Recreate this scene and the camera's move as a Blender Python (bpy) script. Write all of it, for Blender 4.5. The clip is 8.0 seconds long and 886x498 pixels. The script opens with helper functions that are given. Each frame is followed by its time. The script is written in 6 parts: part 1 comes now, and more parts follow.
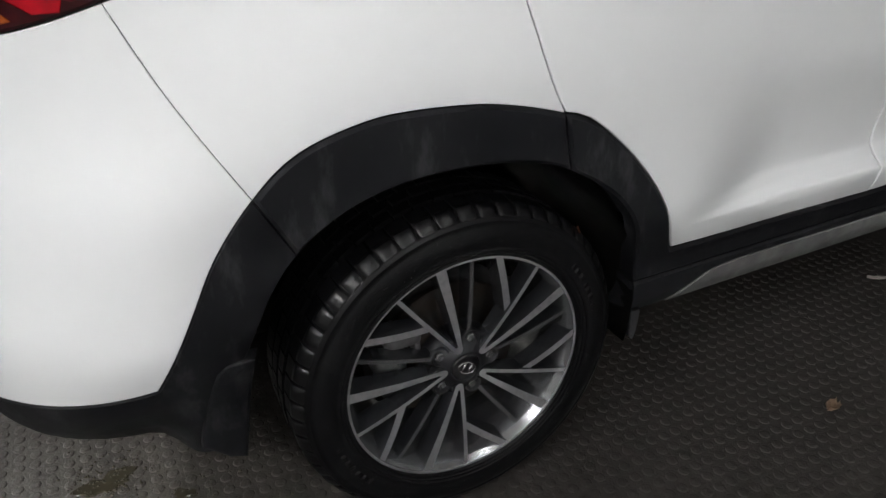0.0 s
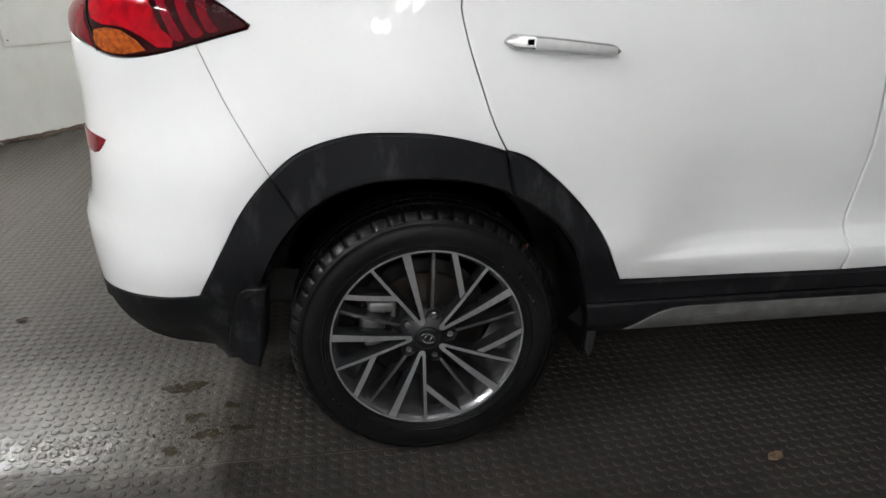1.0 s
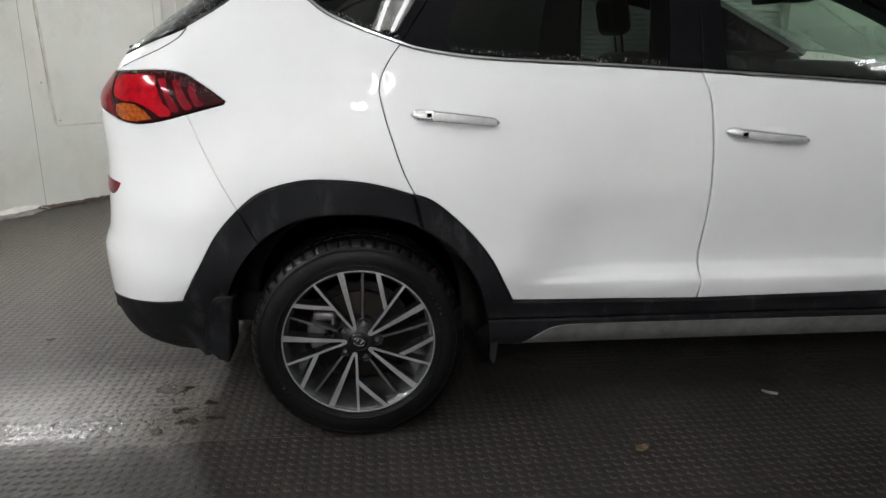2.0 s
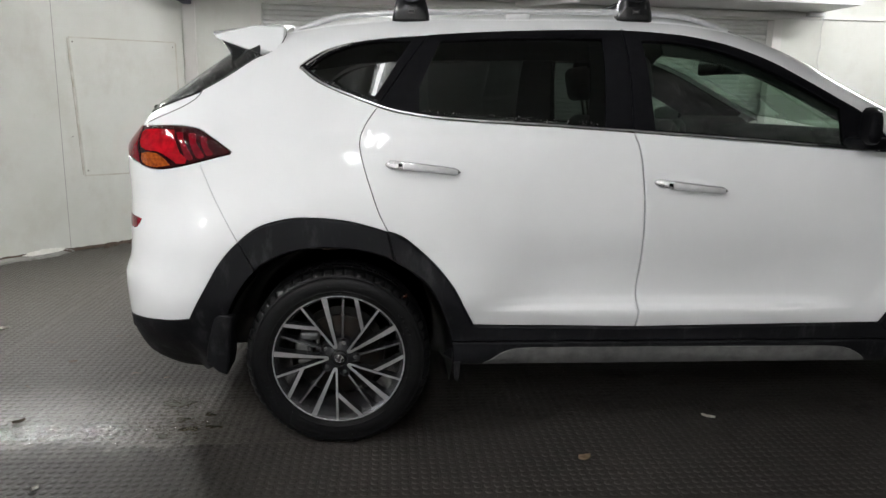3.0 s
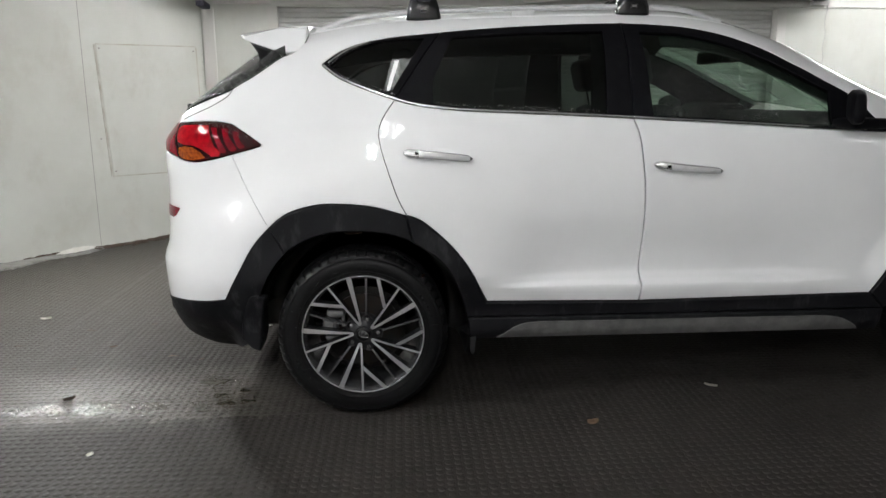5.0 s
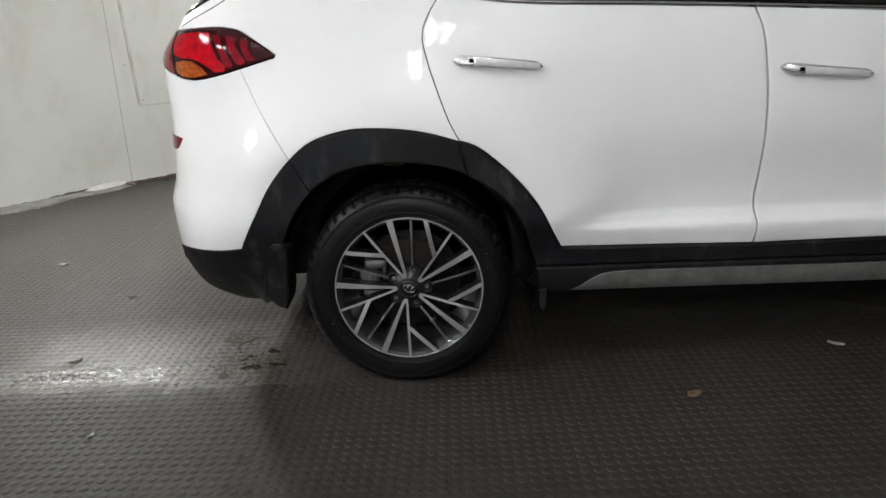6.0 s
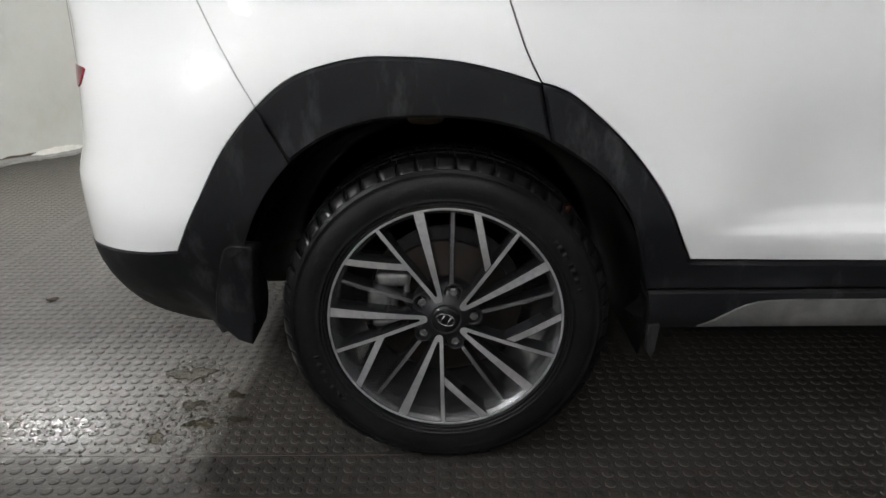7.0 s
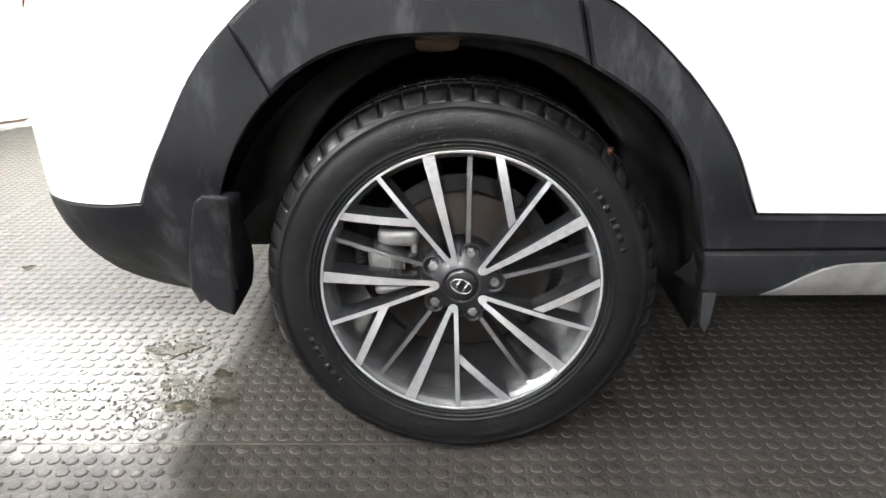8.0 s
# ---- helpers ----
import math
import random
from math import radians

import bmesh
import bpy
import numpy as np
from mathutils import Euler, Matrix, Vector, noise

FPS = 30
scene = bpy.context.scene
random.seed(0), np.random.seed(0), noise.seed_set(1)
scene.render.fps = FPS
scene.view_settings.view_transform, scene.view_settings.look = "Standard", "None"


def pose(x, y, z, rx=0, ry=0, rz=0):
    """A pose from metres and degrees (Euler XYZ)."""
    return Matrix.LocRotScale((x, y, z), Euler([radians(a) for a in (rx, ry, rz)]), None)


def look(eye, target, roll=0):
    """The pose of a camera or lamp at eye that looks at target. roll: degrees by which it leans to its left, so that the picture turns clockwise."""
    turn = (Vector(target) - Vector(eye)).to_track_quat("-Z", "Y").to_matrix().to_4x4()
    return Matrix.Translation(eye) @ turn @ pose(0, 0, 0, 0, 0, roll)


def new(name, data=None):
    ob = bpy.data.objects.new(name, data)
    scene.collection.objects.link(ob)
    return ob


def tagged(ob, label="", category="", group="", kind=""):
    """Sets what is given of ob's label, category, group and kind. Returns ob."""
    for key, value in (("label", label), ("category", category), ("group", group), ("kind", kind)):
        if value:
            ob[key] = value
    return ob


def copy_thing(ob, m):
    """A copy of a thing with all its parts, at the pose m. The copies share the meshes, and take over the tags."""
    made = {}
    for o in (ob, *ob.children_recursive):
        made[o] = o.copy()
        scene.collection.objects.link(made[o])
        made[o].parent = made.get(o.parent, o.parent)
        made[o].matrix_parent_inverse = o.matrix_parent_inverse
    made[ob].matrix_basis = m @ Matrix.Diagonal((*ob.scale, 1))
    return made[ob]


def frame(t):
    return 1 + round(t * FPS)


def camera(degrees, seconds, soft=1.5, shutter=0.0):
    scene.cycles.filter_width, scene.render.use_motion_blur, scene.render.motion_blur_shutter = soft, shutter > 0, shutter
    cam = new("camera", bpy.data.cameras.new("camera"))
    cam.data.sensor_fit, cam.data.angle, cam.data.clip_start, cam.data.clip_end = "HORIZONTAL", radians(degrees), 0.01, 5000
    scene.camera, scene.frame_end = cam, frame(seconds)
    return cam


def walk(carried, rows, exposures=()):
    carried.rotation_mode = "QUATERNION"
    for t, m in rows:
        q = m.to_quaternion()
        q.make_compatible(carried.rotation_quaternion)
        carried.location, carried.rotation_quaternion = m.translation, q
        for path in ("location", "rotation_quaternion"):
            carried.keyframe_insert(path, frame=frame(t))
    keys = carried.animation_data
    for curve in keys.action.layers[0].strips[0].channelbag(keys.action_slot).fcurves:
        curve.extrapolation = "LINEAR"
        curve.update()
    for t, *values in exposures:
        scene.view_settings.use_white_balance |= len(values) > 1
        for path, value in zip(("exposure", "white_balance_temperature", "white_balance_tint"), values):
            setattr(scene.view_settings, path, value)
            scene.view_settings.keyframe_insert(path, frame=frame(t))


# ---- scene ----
cam = camera(62.9, 8.0)
# light of the clip, stop by stop
EXPOSURES = [(0.0, 0.06), (0.5, 0.15), (1.0, 0.18), (1.5, 0.14), (3.0, 0.11), (5.5, 0.16), (6.0, 0.20), (6.5, 0.20), (7.0, 0.27), (7.25, 0.36), (7.5, 0.70),
             (7.7, 1.6), (7.85, 2.1), (8.0, 2.28)]
PATH = [
    (0, (-0.515, -0.988, 1.245), (0.228, 0.592, 0.269), -1.6),
    (0.5, (-0.326, -1.277, 1.223), (0.064, 0.477, 0.345), -1.5),
    (1, (-0.201, -1.606, 1.274), (0.069, 0.221, 0.507), 0.3),
    (1.5, (-0.053, -1.92, 1.294), (0.158, -0.046, 0.627), 0.2),
    (3, (0.181, -2.623, 1.307), (0.335, -0.668, 0.911), 1.0),
    (3.5, (0.23, -2.736, 1.317), (0.343, -0.783, 0.902), 0.7),
    (4, (0.177, -2.829, 1.303), (0.299, -0.872, 0.909), 0.5),
    (4.2, (0.172, -2.852, 1.304), (0.309, -0.894, 0.918), 0.3),
    (5.3, (0.15, -2.831, 1.277), (0.245, -0.878, 0.854), -0.9),
    (5.5, (0.133, -2.723, 1.272), (0.206, -0.787, 0.774), -1.3),
    (6, (0.155, -2.277, 1.195), (0.125, -0.368, 0.601), -2.3),
    (6.5, (0.061, -1.771, 1.129), (-0.002, 0.128, 0.505), -1.3),
    (7, (0.007, -1.39, 0.994), (-0.008, 0.499, 0.338), -0.6),
    (7.5, (0.023, -1.196, 0.892), (-0.041, 0.68, 0.203), -1.2),
    (8, (0.003, -1.166, 0.871), (-0.051, 0.7, 0.155), -1.0),
]
walk(cam, [(t, look(eye, target, roll)) for t, eye, target, roll in PATH], EXPOSURES)

# ---------------------------------------------------------------- world
world = bpy.data.worlds.new("world")
scene.world = world
world.use_nodes = True
world.node_tree.nodes["Background"].inputs["Color"].default_value = (0.5, 0.52, 0.55, 1)
world.node_tree.nodes["Background"].inputs["Strength"].default_value = 0.02
# unseen ceiling lamps, some added as fill: x, y, turn, glow set for brightness, length
LAMPS = [(.22, -1.45, 0, 28.0, 1.5), (.0, -4.1, 0, 210.0, 1.5), (-2.9, -1.3, 0, 200.0, 1.5), (-2.9, -4.1, 0, 135.0, 1.5), (4.25, -2.8, 0, 26.0, .3),
         (.3, 3.0, 0, 170.0, 1.5), (5.3, 3.45, 90, 120.0, 1.5)]
FLOOD = 470.0                     # glow of the floodlight's lens


# ---------------------------------------------------------------- materials
def material(name, color, rough=0.5, metal=0.0, coat=0.0, spots=None, scale=20.0, bump=0.0, bump_scale=200.0,
             rough_spots=0.0, spec=0.5, random_value=0.0, coat_rough=0.03):
    """A surface with variation at two scales: spots is a second colour that patches of size 1/scale mix in."""
    m = bpy.data.materials.new(name)
    m.use_nodes = True
    nt = m.node_tree
    b = nt.nodes["Principled BSDF"]
    b.inputs["Base Color"].default_value = (*color, 1)
    b.inputs["Roughness"].default_value = rough
    b.inputs["Metallic"].default_value = metal
    b.inputs["Coat Weight"].default_value = coat
    b.inputs["Coat Roughness"].default_value = coat_rough
    b.inputs["Specular IOR Level"].default_value = spec
    co = nt.nodes.new("ShaderNodeTexCoord")
    if spots:
        n1 = nt.nodes.new("ShaderNodeTexNoise")
        n1.inputs["Scale"].default_value = scale
        n1.inputs["Detail"].default_value = 7
        n1.inputs["Roughness"].default_value = 0.62
        nt.links.new(co.outputs["Object"], n1.inputs["Vector"])
        ramp = nt.nodes.new("ShaderNodeValToRGB")
        ramp.color_ramp.elements[0].position, ramp.color_ramp.elements[1].position = 0.38, 0.68
        ramp.color_ramp.elements[0].color, ramp.color_ramp.elements[1].color = (*color, 1), (*spots, 1)
        nt.links.new(n1.outputs["Fac"], ramp.inputs["Fac"])
        nt.links.new(ramp.outputs["Color"], b.inputs["Base Color"])
        if rough_spots:
            mr = nt.nodes.new("ShaderNodeMapRange")
            mr.inputs["From Min"].default_value, mr.inputs["From Max"].default_value = 0.35, 0.65
            mr.inputs["To Min"].default_value, mr.inputs["To Max"].default_value = rough, rough + rough_spots
            nt.links.new(n1.outputs["Fac"], mr.inputs["Value"])
            nt.links.new(mr.outputs["Result"], b.inputs["Roughness"])
    if bump:
        n2 = nt.nodes.new("ShaderNodeTexNoise")
        n2.inputs["Scale"].default_value = bump_scale
        n2.inputs["Detail"].default_value = 4
        nt.links.new(co.outputs["Object"], n2.inputs["Vector"])
        bp = nt.nodes.new("ShaderNodeBump")
        bp.inputs["Strength"].default_value = bump
        bp.inputs["Distance"].default_value = 0.002
        nt.links.new(n2.outputs["Fac"], bp.inputs["Height"])
        nt.links.new(bp.outputs["Normal"], b.inputs["Normal"])
    return m


def tinted_glass(name, tint, gloss_rough=0.01):
    """Thin car glass: lets tinted light through, mirrors by its angle."""
    m = bpy.data.materials.new(name)
    m.use_nodes = True
    nt = m.node_tree
    nt.nodes.remove(nt.nodes["Principled BSDF"])
    tr = nt.nodes.new("ShaderNodeBsdfTransparent")
    tr.inputs["Color"].default_value = (*tint, 1)
    gl = nt.nodes.new("ShaderNodeBsdfGlossy")
    gl.inputs["Roughness"].default_value = gloss_rough
    fr = nt.nodes.new("ShaderNodeLayerWeight")
    fr.inputs["Blend"].default_value = 0.5
    power = nt.nodes.new("ShaderNodeMath")
    power.operation = "POWER"
    power.inputs[1].default_value = 4.6
    share = nt.nodes.new("ShaderNodeMapRange")
    share.inputs["To Min"].default_value, share.inputs["To Max"].default_value = 0.036, 0.95
    mix = nt.nodes.new("ShaderNodeMixShader")
    nt.links.new(fr.outputs["Facing"], power.inputs[0])
    nt.links.new(power.outputs[0], share.inputs["Value"])
    nt.links.new(share.outputs["Result"], mix.inputs["Fac"])
    nt.links.new(tr.outputs["BSDF"], mix.inputs[1])
    nt.links.new(gl.outputs["BSDF"], mix.inputs[2])
    nt.links.new(mix.outputs["Shader"], nt.nodes["Material Output"].inputs["Surface"])
    return m


def glowing(name, color, strength):
    m = bpy.data.materials.new(name)
    m.use_nodes = True
    b = m.node_tree.nodes["Principled BSDF"]
    b.inputs["Base Color"].default_value = (*color, 1)
    b.inputs["Emission Color"].default_value = (*color, 1)
    b.inputs["Emission Strength"].default_value = strength
    return m


PAINT = material("white_car_paint", (0.80, 0.81, 0.82), 0.32, coat=1.0, spots=(0.77, 0.78, 0.79), scale=3.0)
BLACK_TRIM = material("black_textured_plastic", (0.0058, 0.0059, 0.0071), 0.46, spots=(0.0094, 0.0095, 0.0110), scale=9.0,
                      rough_spots=0.15, bump=0.25, bump_scale=900, spec=0.12)
GLOSS_BLACK = material("gloss_black", (0.006, 0.006, 0.007), 0.22, coat=0.15, spots=(0.010, 0.010, 0.011), scale=30, spec=0.3)
WINDOW_BLACK = material("window_frame_black", (0.003, 0.003, 0.004), 0.6, spots=(0.005, 0.005, 0.006), scale=30, spec=0.06)
DARK = material("dark_inner_steel", (0.014, 0.014, 0.014), 0.8, spots=(0.024, 0.022, 0.020), scale=14, spec=0.1)
LINER = material("wheel_well_plastic", (0.036, 0.036, 0.037), 0.5, spots=(0.058, 0.055, 0.052), scale=7, bump=0.4, bump_scale=500, spec=0.1)
SILVER = material("silver_painted_plastic", (0.115, 0.113, 0.113), 0.55, metal=0.15, spots=(0.075, 0.074, 0.074), scale=14, rough_spots=0.2)
CHROME = material("chrome", (0.86, 0.86, 0.87), 0.16, metal=1.0, spots=(0.72, 0.72, 0.73), scale=60)
RUBBER = material("tyre_rubber", (0.0026, 0.0026, 0.0029), 0.32, spots=(0.0042, 0.0042, 0.0046), scale=60, rough_spots=0.14,
                  bump=0.14, bump_scale=260, spec=0.11)
WET_RUBBER = material("wet_tyre_rubber", (0.0026, 0.0026, 0.0029), 0.27, spots=(0.0042, 0.0042, 0.0046), scale=60, rough_spots=0.12,
                      bump=0.10, bump_scale=260, spec=0.24)
ALLOY = material("machined_alloy", (0.50, 0.50, 0.51), 0.28, metal=0.80, spots=(0.39, 0.39, 0.40), scale=90, rough_spots=0.14,
                 bump=0.08, bump_scale=900)
GUNMETAL = material("gunmetal_paint", (0.042, 0.043, 0.047), 0.24, metal=0.6, coat=0.7, spots=(0.020, 0.021, 0.023), scale=25)
HUB_GREY = material("dark_hub_grey", (0.011, 0.011, 0.013), 0.40, metal=0.25, coat=0.1, spots=(0.008, 0.008, 0.009), scale=25, spec=0.35)
BARREL = material("silver_barrel_paint", (0.32, 0.322, 0.335), 0.22, metal=0.85, spots=(0.24, 0.242, 0.25), scale=25)
BRIGHT = material("satin_chrome", (0.62, 0.62, 0.63), 0.34, metal=0.25, spots=(0.54, 0.54, 0.55), scale=40)
HANDLE_CHROME = material("handle_chrome", (0.72, 0.72, 0.73), 0.26, metal=0.75, spots=(0.62, 0.62, 0.63), scale=60)
STEEL = material("bare_steel", (0.014, 0.013, 0.012), 0.55, metal=0.7, spots=(0.030, 0.019, 0.013), scale=22, rough_spots=0.2)
RUST = material("rusty_iron", (0.08, 0.050, 0.034), 0.7, metal=0.3, spots=(0.07, 0.05, 0.04), scale=30)
CAST = material("cast_metal", (0.17, 0.17, 0.17), 0.40, metal=0.6, spots=(0.11, 0.11, 0.11), scale=40)
RED = material("red_lens", (0.36, 0.003, 0.010), 0.07, spots=(0.20, 0.002, 0.006), scale=34, spec=0.14, bump=0.05, bump_scale=300)
DARK_RED = material("smoked_red_lens", (0.016, 0.001, 0.002), 0.05, spots=(0.034, 0.002, 0.003), scale=30, spec=0.12)
MID_RED = material("deep_red_lens", (0.19, 0.002, 0.010), 0.07, spots=(0.10, 0.002, 0.007), scale=30, spec=0.14)
AMBER = material("amber_lens", (0.36, 0.075, 0.006), 0.12, spots=(0.13, 0.022, 0.004), scale=90, spec=0.4, bump=0.5, bump_scale=260)
PRIVACY = tinted_glass("privacy_glass", (0.085, 0.096, 0.090))
GREEN_GLASS = tinted_glass("green_tinted_glass", (0.46, 0.56, 0.49))
FABRIC = material("black_seat_cloth", (0.018, 0.018, 0.02), 0.85, spots=(0.03, 0.03, 0.033), scale=60, bump=0.3, bump_scale=700)
CABIN = material("dark_cabin_plastic", (0.010, 0.010, 0.0105), 0.7, spots=(0.016, 0.016, 0.0165), scale=30, bump=0.2, bump_scale=600)
DROP = material("rain_water", (0.9, 0.9, 0.9), 0.22)
DROP.node_tree.nodes["Principled BSDF"].inputs["Transmission Weight"].default_value = 0.8
DROP.node_tree.nodes["Principled BSDF"].inputs["IOR"].default_value = 1.33
HEADLINER = material("dark_headliner", (0.07, 0.07, 0.068), 0.9, spots=(0.055, 0.055, 0.053), scale=40)



def dirty(m, color, share, scale, stretch):
    """Dried splashes over a surface: ragged patches drawn out along z."""
    nt = m.node_tree
    b = nt.nodes["Principled BSDF"]
    old = b.inputs["Base Color"].links[0].from_socket
    co = nt.nodes.new("ShaderNodeTexCoord")
    mp = nt.nodes.new("ShaderNodeMapping")
    mp.inputs["Scale"].default_value = (1, 1, stretch)
    n = nt.nodes.new("ShaderNodeTexNoise")
    n.inputs["Scale"].default_value = scale
    n.inputs["Detail"].default_value = 8
    n.inputs["Roughness"].default_value = 0.68
    r = nt.nodes.new("ShaderNodeMapRange")
    r.inputs["From Min"].default_value, r.inputs["From Max"].default_value = 0.54, 0.72
    r.inputs["To Max"].default_value = share
    mix = nt.nodes.new("ShaderNodeMixRGB")
    mix.inputs["Color2"].default_value = (*color, 1)
    nt.links.new(co.outputs["Object"], mp.inputs["Vector"])
    nt.links.new(mp.outputs["Vector"], n.inputs["Vector"])
    nt.links.new(n.outputs["Fac"], r.inputs["Value"])
    nt.links.new(r.outputs["Result"], mix.inputs["Fac"])
    nt.links.new(old, mix.inputs["Color1"])
    nt.links.new(mix.outputs["Color"], b.inputs["Base Color"])


dirty(SILVER, (0.05, 0.044, 0.040), 0.6, 9.0, 1.0)
dirty(BLACK_TRIM, (0.065, 0.065, 0.068), 0.5, 17.0, 0.3)

# ---------------------------------------------------------------- the body surface of the car
# x runs towards the car's nose from the rear axle, y inwards from its near side, z up.
# The whole skin is one function of s (along the side, round the corners) and v (up the side, over the roof).
HALF = 0.925
S_REAR, S_FRONT, BELT = -0.45, 2.75, 1.20


def spline(xs, ys):
    """A monotone cubic through a few knots."""
    xs, ys = np.array(xs, float), np.array(ys, float)
    h = np.diff(xs)
    d = np.diff(ys) / h
    m = np.zeros(len(xs))
    m[0], m[-1] = d[0], d[-1]
    for i in range(1, len(xs) - 1):
        if d[i - 1] * d[i] > 0:
            w1, w2 = 2 * h[i] + h[i - 1], h[i] + 2 * h[i - 1]
            m[i] = (w1 + w2) / (w1 / d[i - 1] + w2 / d[i])
    xs, ys, h, m = xs.tolist(), ys.tolist(), h.tolist(), m.tolist()

    def value(x):
        x = min(max(x, xs[0]), xs[-1])
        i = 0
        while i < len(h) - 1 and x > xs[i + 1]:
            i += 1
        t = (x - xs[i]) / h[i]
        return ((1 + 2 * t) * (1 - t) ** 2 * ys[i] + t * (1 - t) ** 2 * h[i] * m[i]
                + t * t * (3 - 2 * t) * ys[i + 1] + t * t * (t - 1) * h[i] * m[i + 1])
    return value


def rounded(n, a, b):
    """Quarter of a superellipse by its length: (length, share of a, share of b)."""
    th = np.linspace(0, math.pi / 2, 2001)
    q, r = np.sin(th) ** (2 / n), 1 - np.cos(th) ** (2 / n)
    return np.concatenate([[0], np.cumsum(np.hypot(a * np.diff(q), b * np.diff(r)))]), q, r


REAR, NOSE, TOP = rounded(3.0, 0.46, HALF), rounded(2.6, 0.8, HALF), rounded(4.0, 0.5, 0.87)
S_END, S_NOSE, V_END = S_REAR - REAR[0][-1], S_FRONT + NOSE[0][-1], BELT + TOP[0][-1]
rear_x = spline([.2, .3, .42, .50, .62, .70, .80, .95, 1.05, 1.12, 1.2],
                [-.80, -.89, -.908, -.918, -.925, -.897, -.885, -.880, -.885, -.873, -.815])
side_y = spline([.2, .3, .42, .48, .7, .85, .98, 1.2], [.085, .065, .052, .047, .047, .040, .038, .038])
top_z = spline([-.86, -.845, -.72, -.43, -.30, -.2, 0, .2, .65, 1.1, 1.3, 1.47, 1.66, 1.84, 2.02, 2.19, 2.35, 2.5, 2.6],
               [1.2, 1.2, 1.28, 1.50, 1.59, 1.61, 1.65, 1.67, 1.69, 1.70, 1.695, 1.675, 1.63, 1.557, 1.458, 1.36, 1.275, 1.2, 1.2])


def smooth(a, b, x):
    t = min(max((x - a) / (b - a), 0), 1)
    return t * t * (3 - 2 * t)


def relief(x, z):
    """Scoop at the foot of the doors, flared arches, crease through the handles."""
    y = 0
    k = smooth(.50, .80, x) * (1 - smooth(1.75, 2.12, x))
    if k > 0:
        y += k * (.030 * smooth(.522, .585, z) * (1 - smooth(.575, .86, z)) - .016 * smooth(.44, .52, z) * (1 - smooth(.527, .547, z)))
    r = math.hypot(x, z - .345)
    y -= .047 * (1 - smooth(.55, .90, r)) * smooth(.42, .60, z)
    r = math.hypot(x - 2.67, z - .345)
    y -= .030 * (1 - smooth(.48, .62, r)) * smooth(.42, .60, z)
    y -= .022 * (1 - smooth(-.52, -.30, x)) * (1 - smooth(.75, .95, z)) * smooth(.3, .45, z)
    c = 1.10 - .03 * min(max(x, -.3), 2.3)
    y += 2.0 * max(0.0, z - c) ** 2 * (1 - smooth(2.2, 2.7, x))
    y += .030 * min(max(0.0, .350 - z) / .07, 1.0) ** 1.6 * smooth(.436, .446, x) * (1 - smooth(2.232, 2.24, x))
    y += .17 * (max(0.0, .49 - z) / .245) ** 2 * (1 - smooth(-.58, -.47, x))
    return y


def skin(s, v, off=0.0):
    if off:
        e = 1e-3
        p = Vector(skin(s, v))
        n = (Vector(skin(s + e, v)) - Vector(skin(s - e, v))).cross(Vector(skin(s, v + e)) - Vector(skin(s, v - e)))
        if n.length < 1e-12:
            n = Vector((0, 0, 1))
        return tuple(p + off * n.normalized())
    z = min(v, BELT)
    x, y = s, 0.0
    if s < S_REAR:
        a = min(S_REAR - s, REAR[0][-1])
        x = S_REAR - (S_REAR - rear_x(z)) * float(np.interp(a, REAR[0], REAR[1]))
        y = HALF * float(np.interp(a, REAR[0], REAR[2]))
    elif s > S_FRONT:
        a = min(s - S_FRONT, NOSE[0][-1])
        x = S_FRONT + .82 * float(np.interp(a, NOSE[0], NOSE[1]))
        y = HALF * float(np.interp(a, NOSE[0], NOSE[2]))
    y += (1 - y / HALF) * (side_y(z) + relief(x, z))
    if v > BELT:
        a = min(v - BELT, TOP[0][-1])
        q, r = float(np.interp(a, TOP[0], TOP[1])), float(np.interp(a, TOP[0], TOP[2]))
        z = BELT + max(top_z(x) - BELT, 0) * q
        y = y + (HALF - y) * (.12 * q * (1 - r) + r)
    return (x, y, z)


# ---------------------------------------------------------------- mesh helpers
from mathutils.geometry import delaunay_2d_cdt


def part(name, bm, mat, parent=None, label="", smooth_faces=True):
    """Link a bmesh as one mesh object under a thing or a part."""
    me = bpy.data.meshes.new(name)
    bm.normal_update()
    lay = bm.verts.layers.float_vector.get("true_normal")
    normals = [tuple(v[lay]) for v in bm.verts] if lay else None
    bm.to_mesh(me)
    bm.free()
    for m in (mat if isinstance(mat, (list, tuple)) else [mat]):
        me.materials.append(m)
    if smooth_faces:
        for p in me.polygons:
            p.use_smooth = True
        if normals:
            me.normals_split_custom_set_from_vertices(normals)
    ob = new(name, me)
    if parent is not None:
        ob.parent = parent
    if label:
        tagged(ob, label)
    return ob


def thing(name, label, category, group="", kind=""):
    return tagged(new(name), label, category, group, kind)


def box(bm, lo, hi, bevel=0.0, segments=2):
    """A box between two corners, its edges rounded."""
    r = bmesh.ops.create_cube(bm, size=1)
    vs = r["verts"]
    for v in vs:
        v.co = Vector([lo[i] + (v.co[i] + 0.5) * (hi[i] - lo[i]) for i in range(3)])
    if bevel:
        es = list({e for v in vs for e in v.link_edges})
        bmesh.ops.bevel(bm, geom=es, offset=bevel, segments=segments, affect="EDGES", profile=0.5)


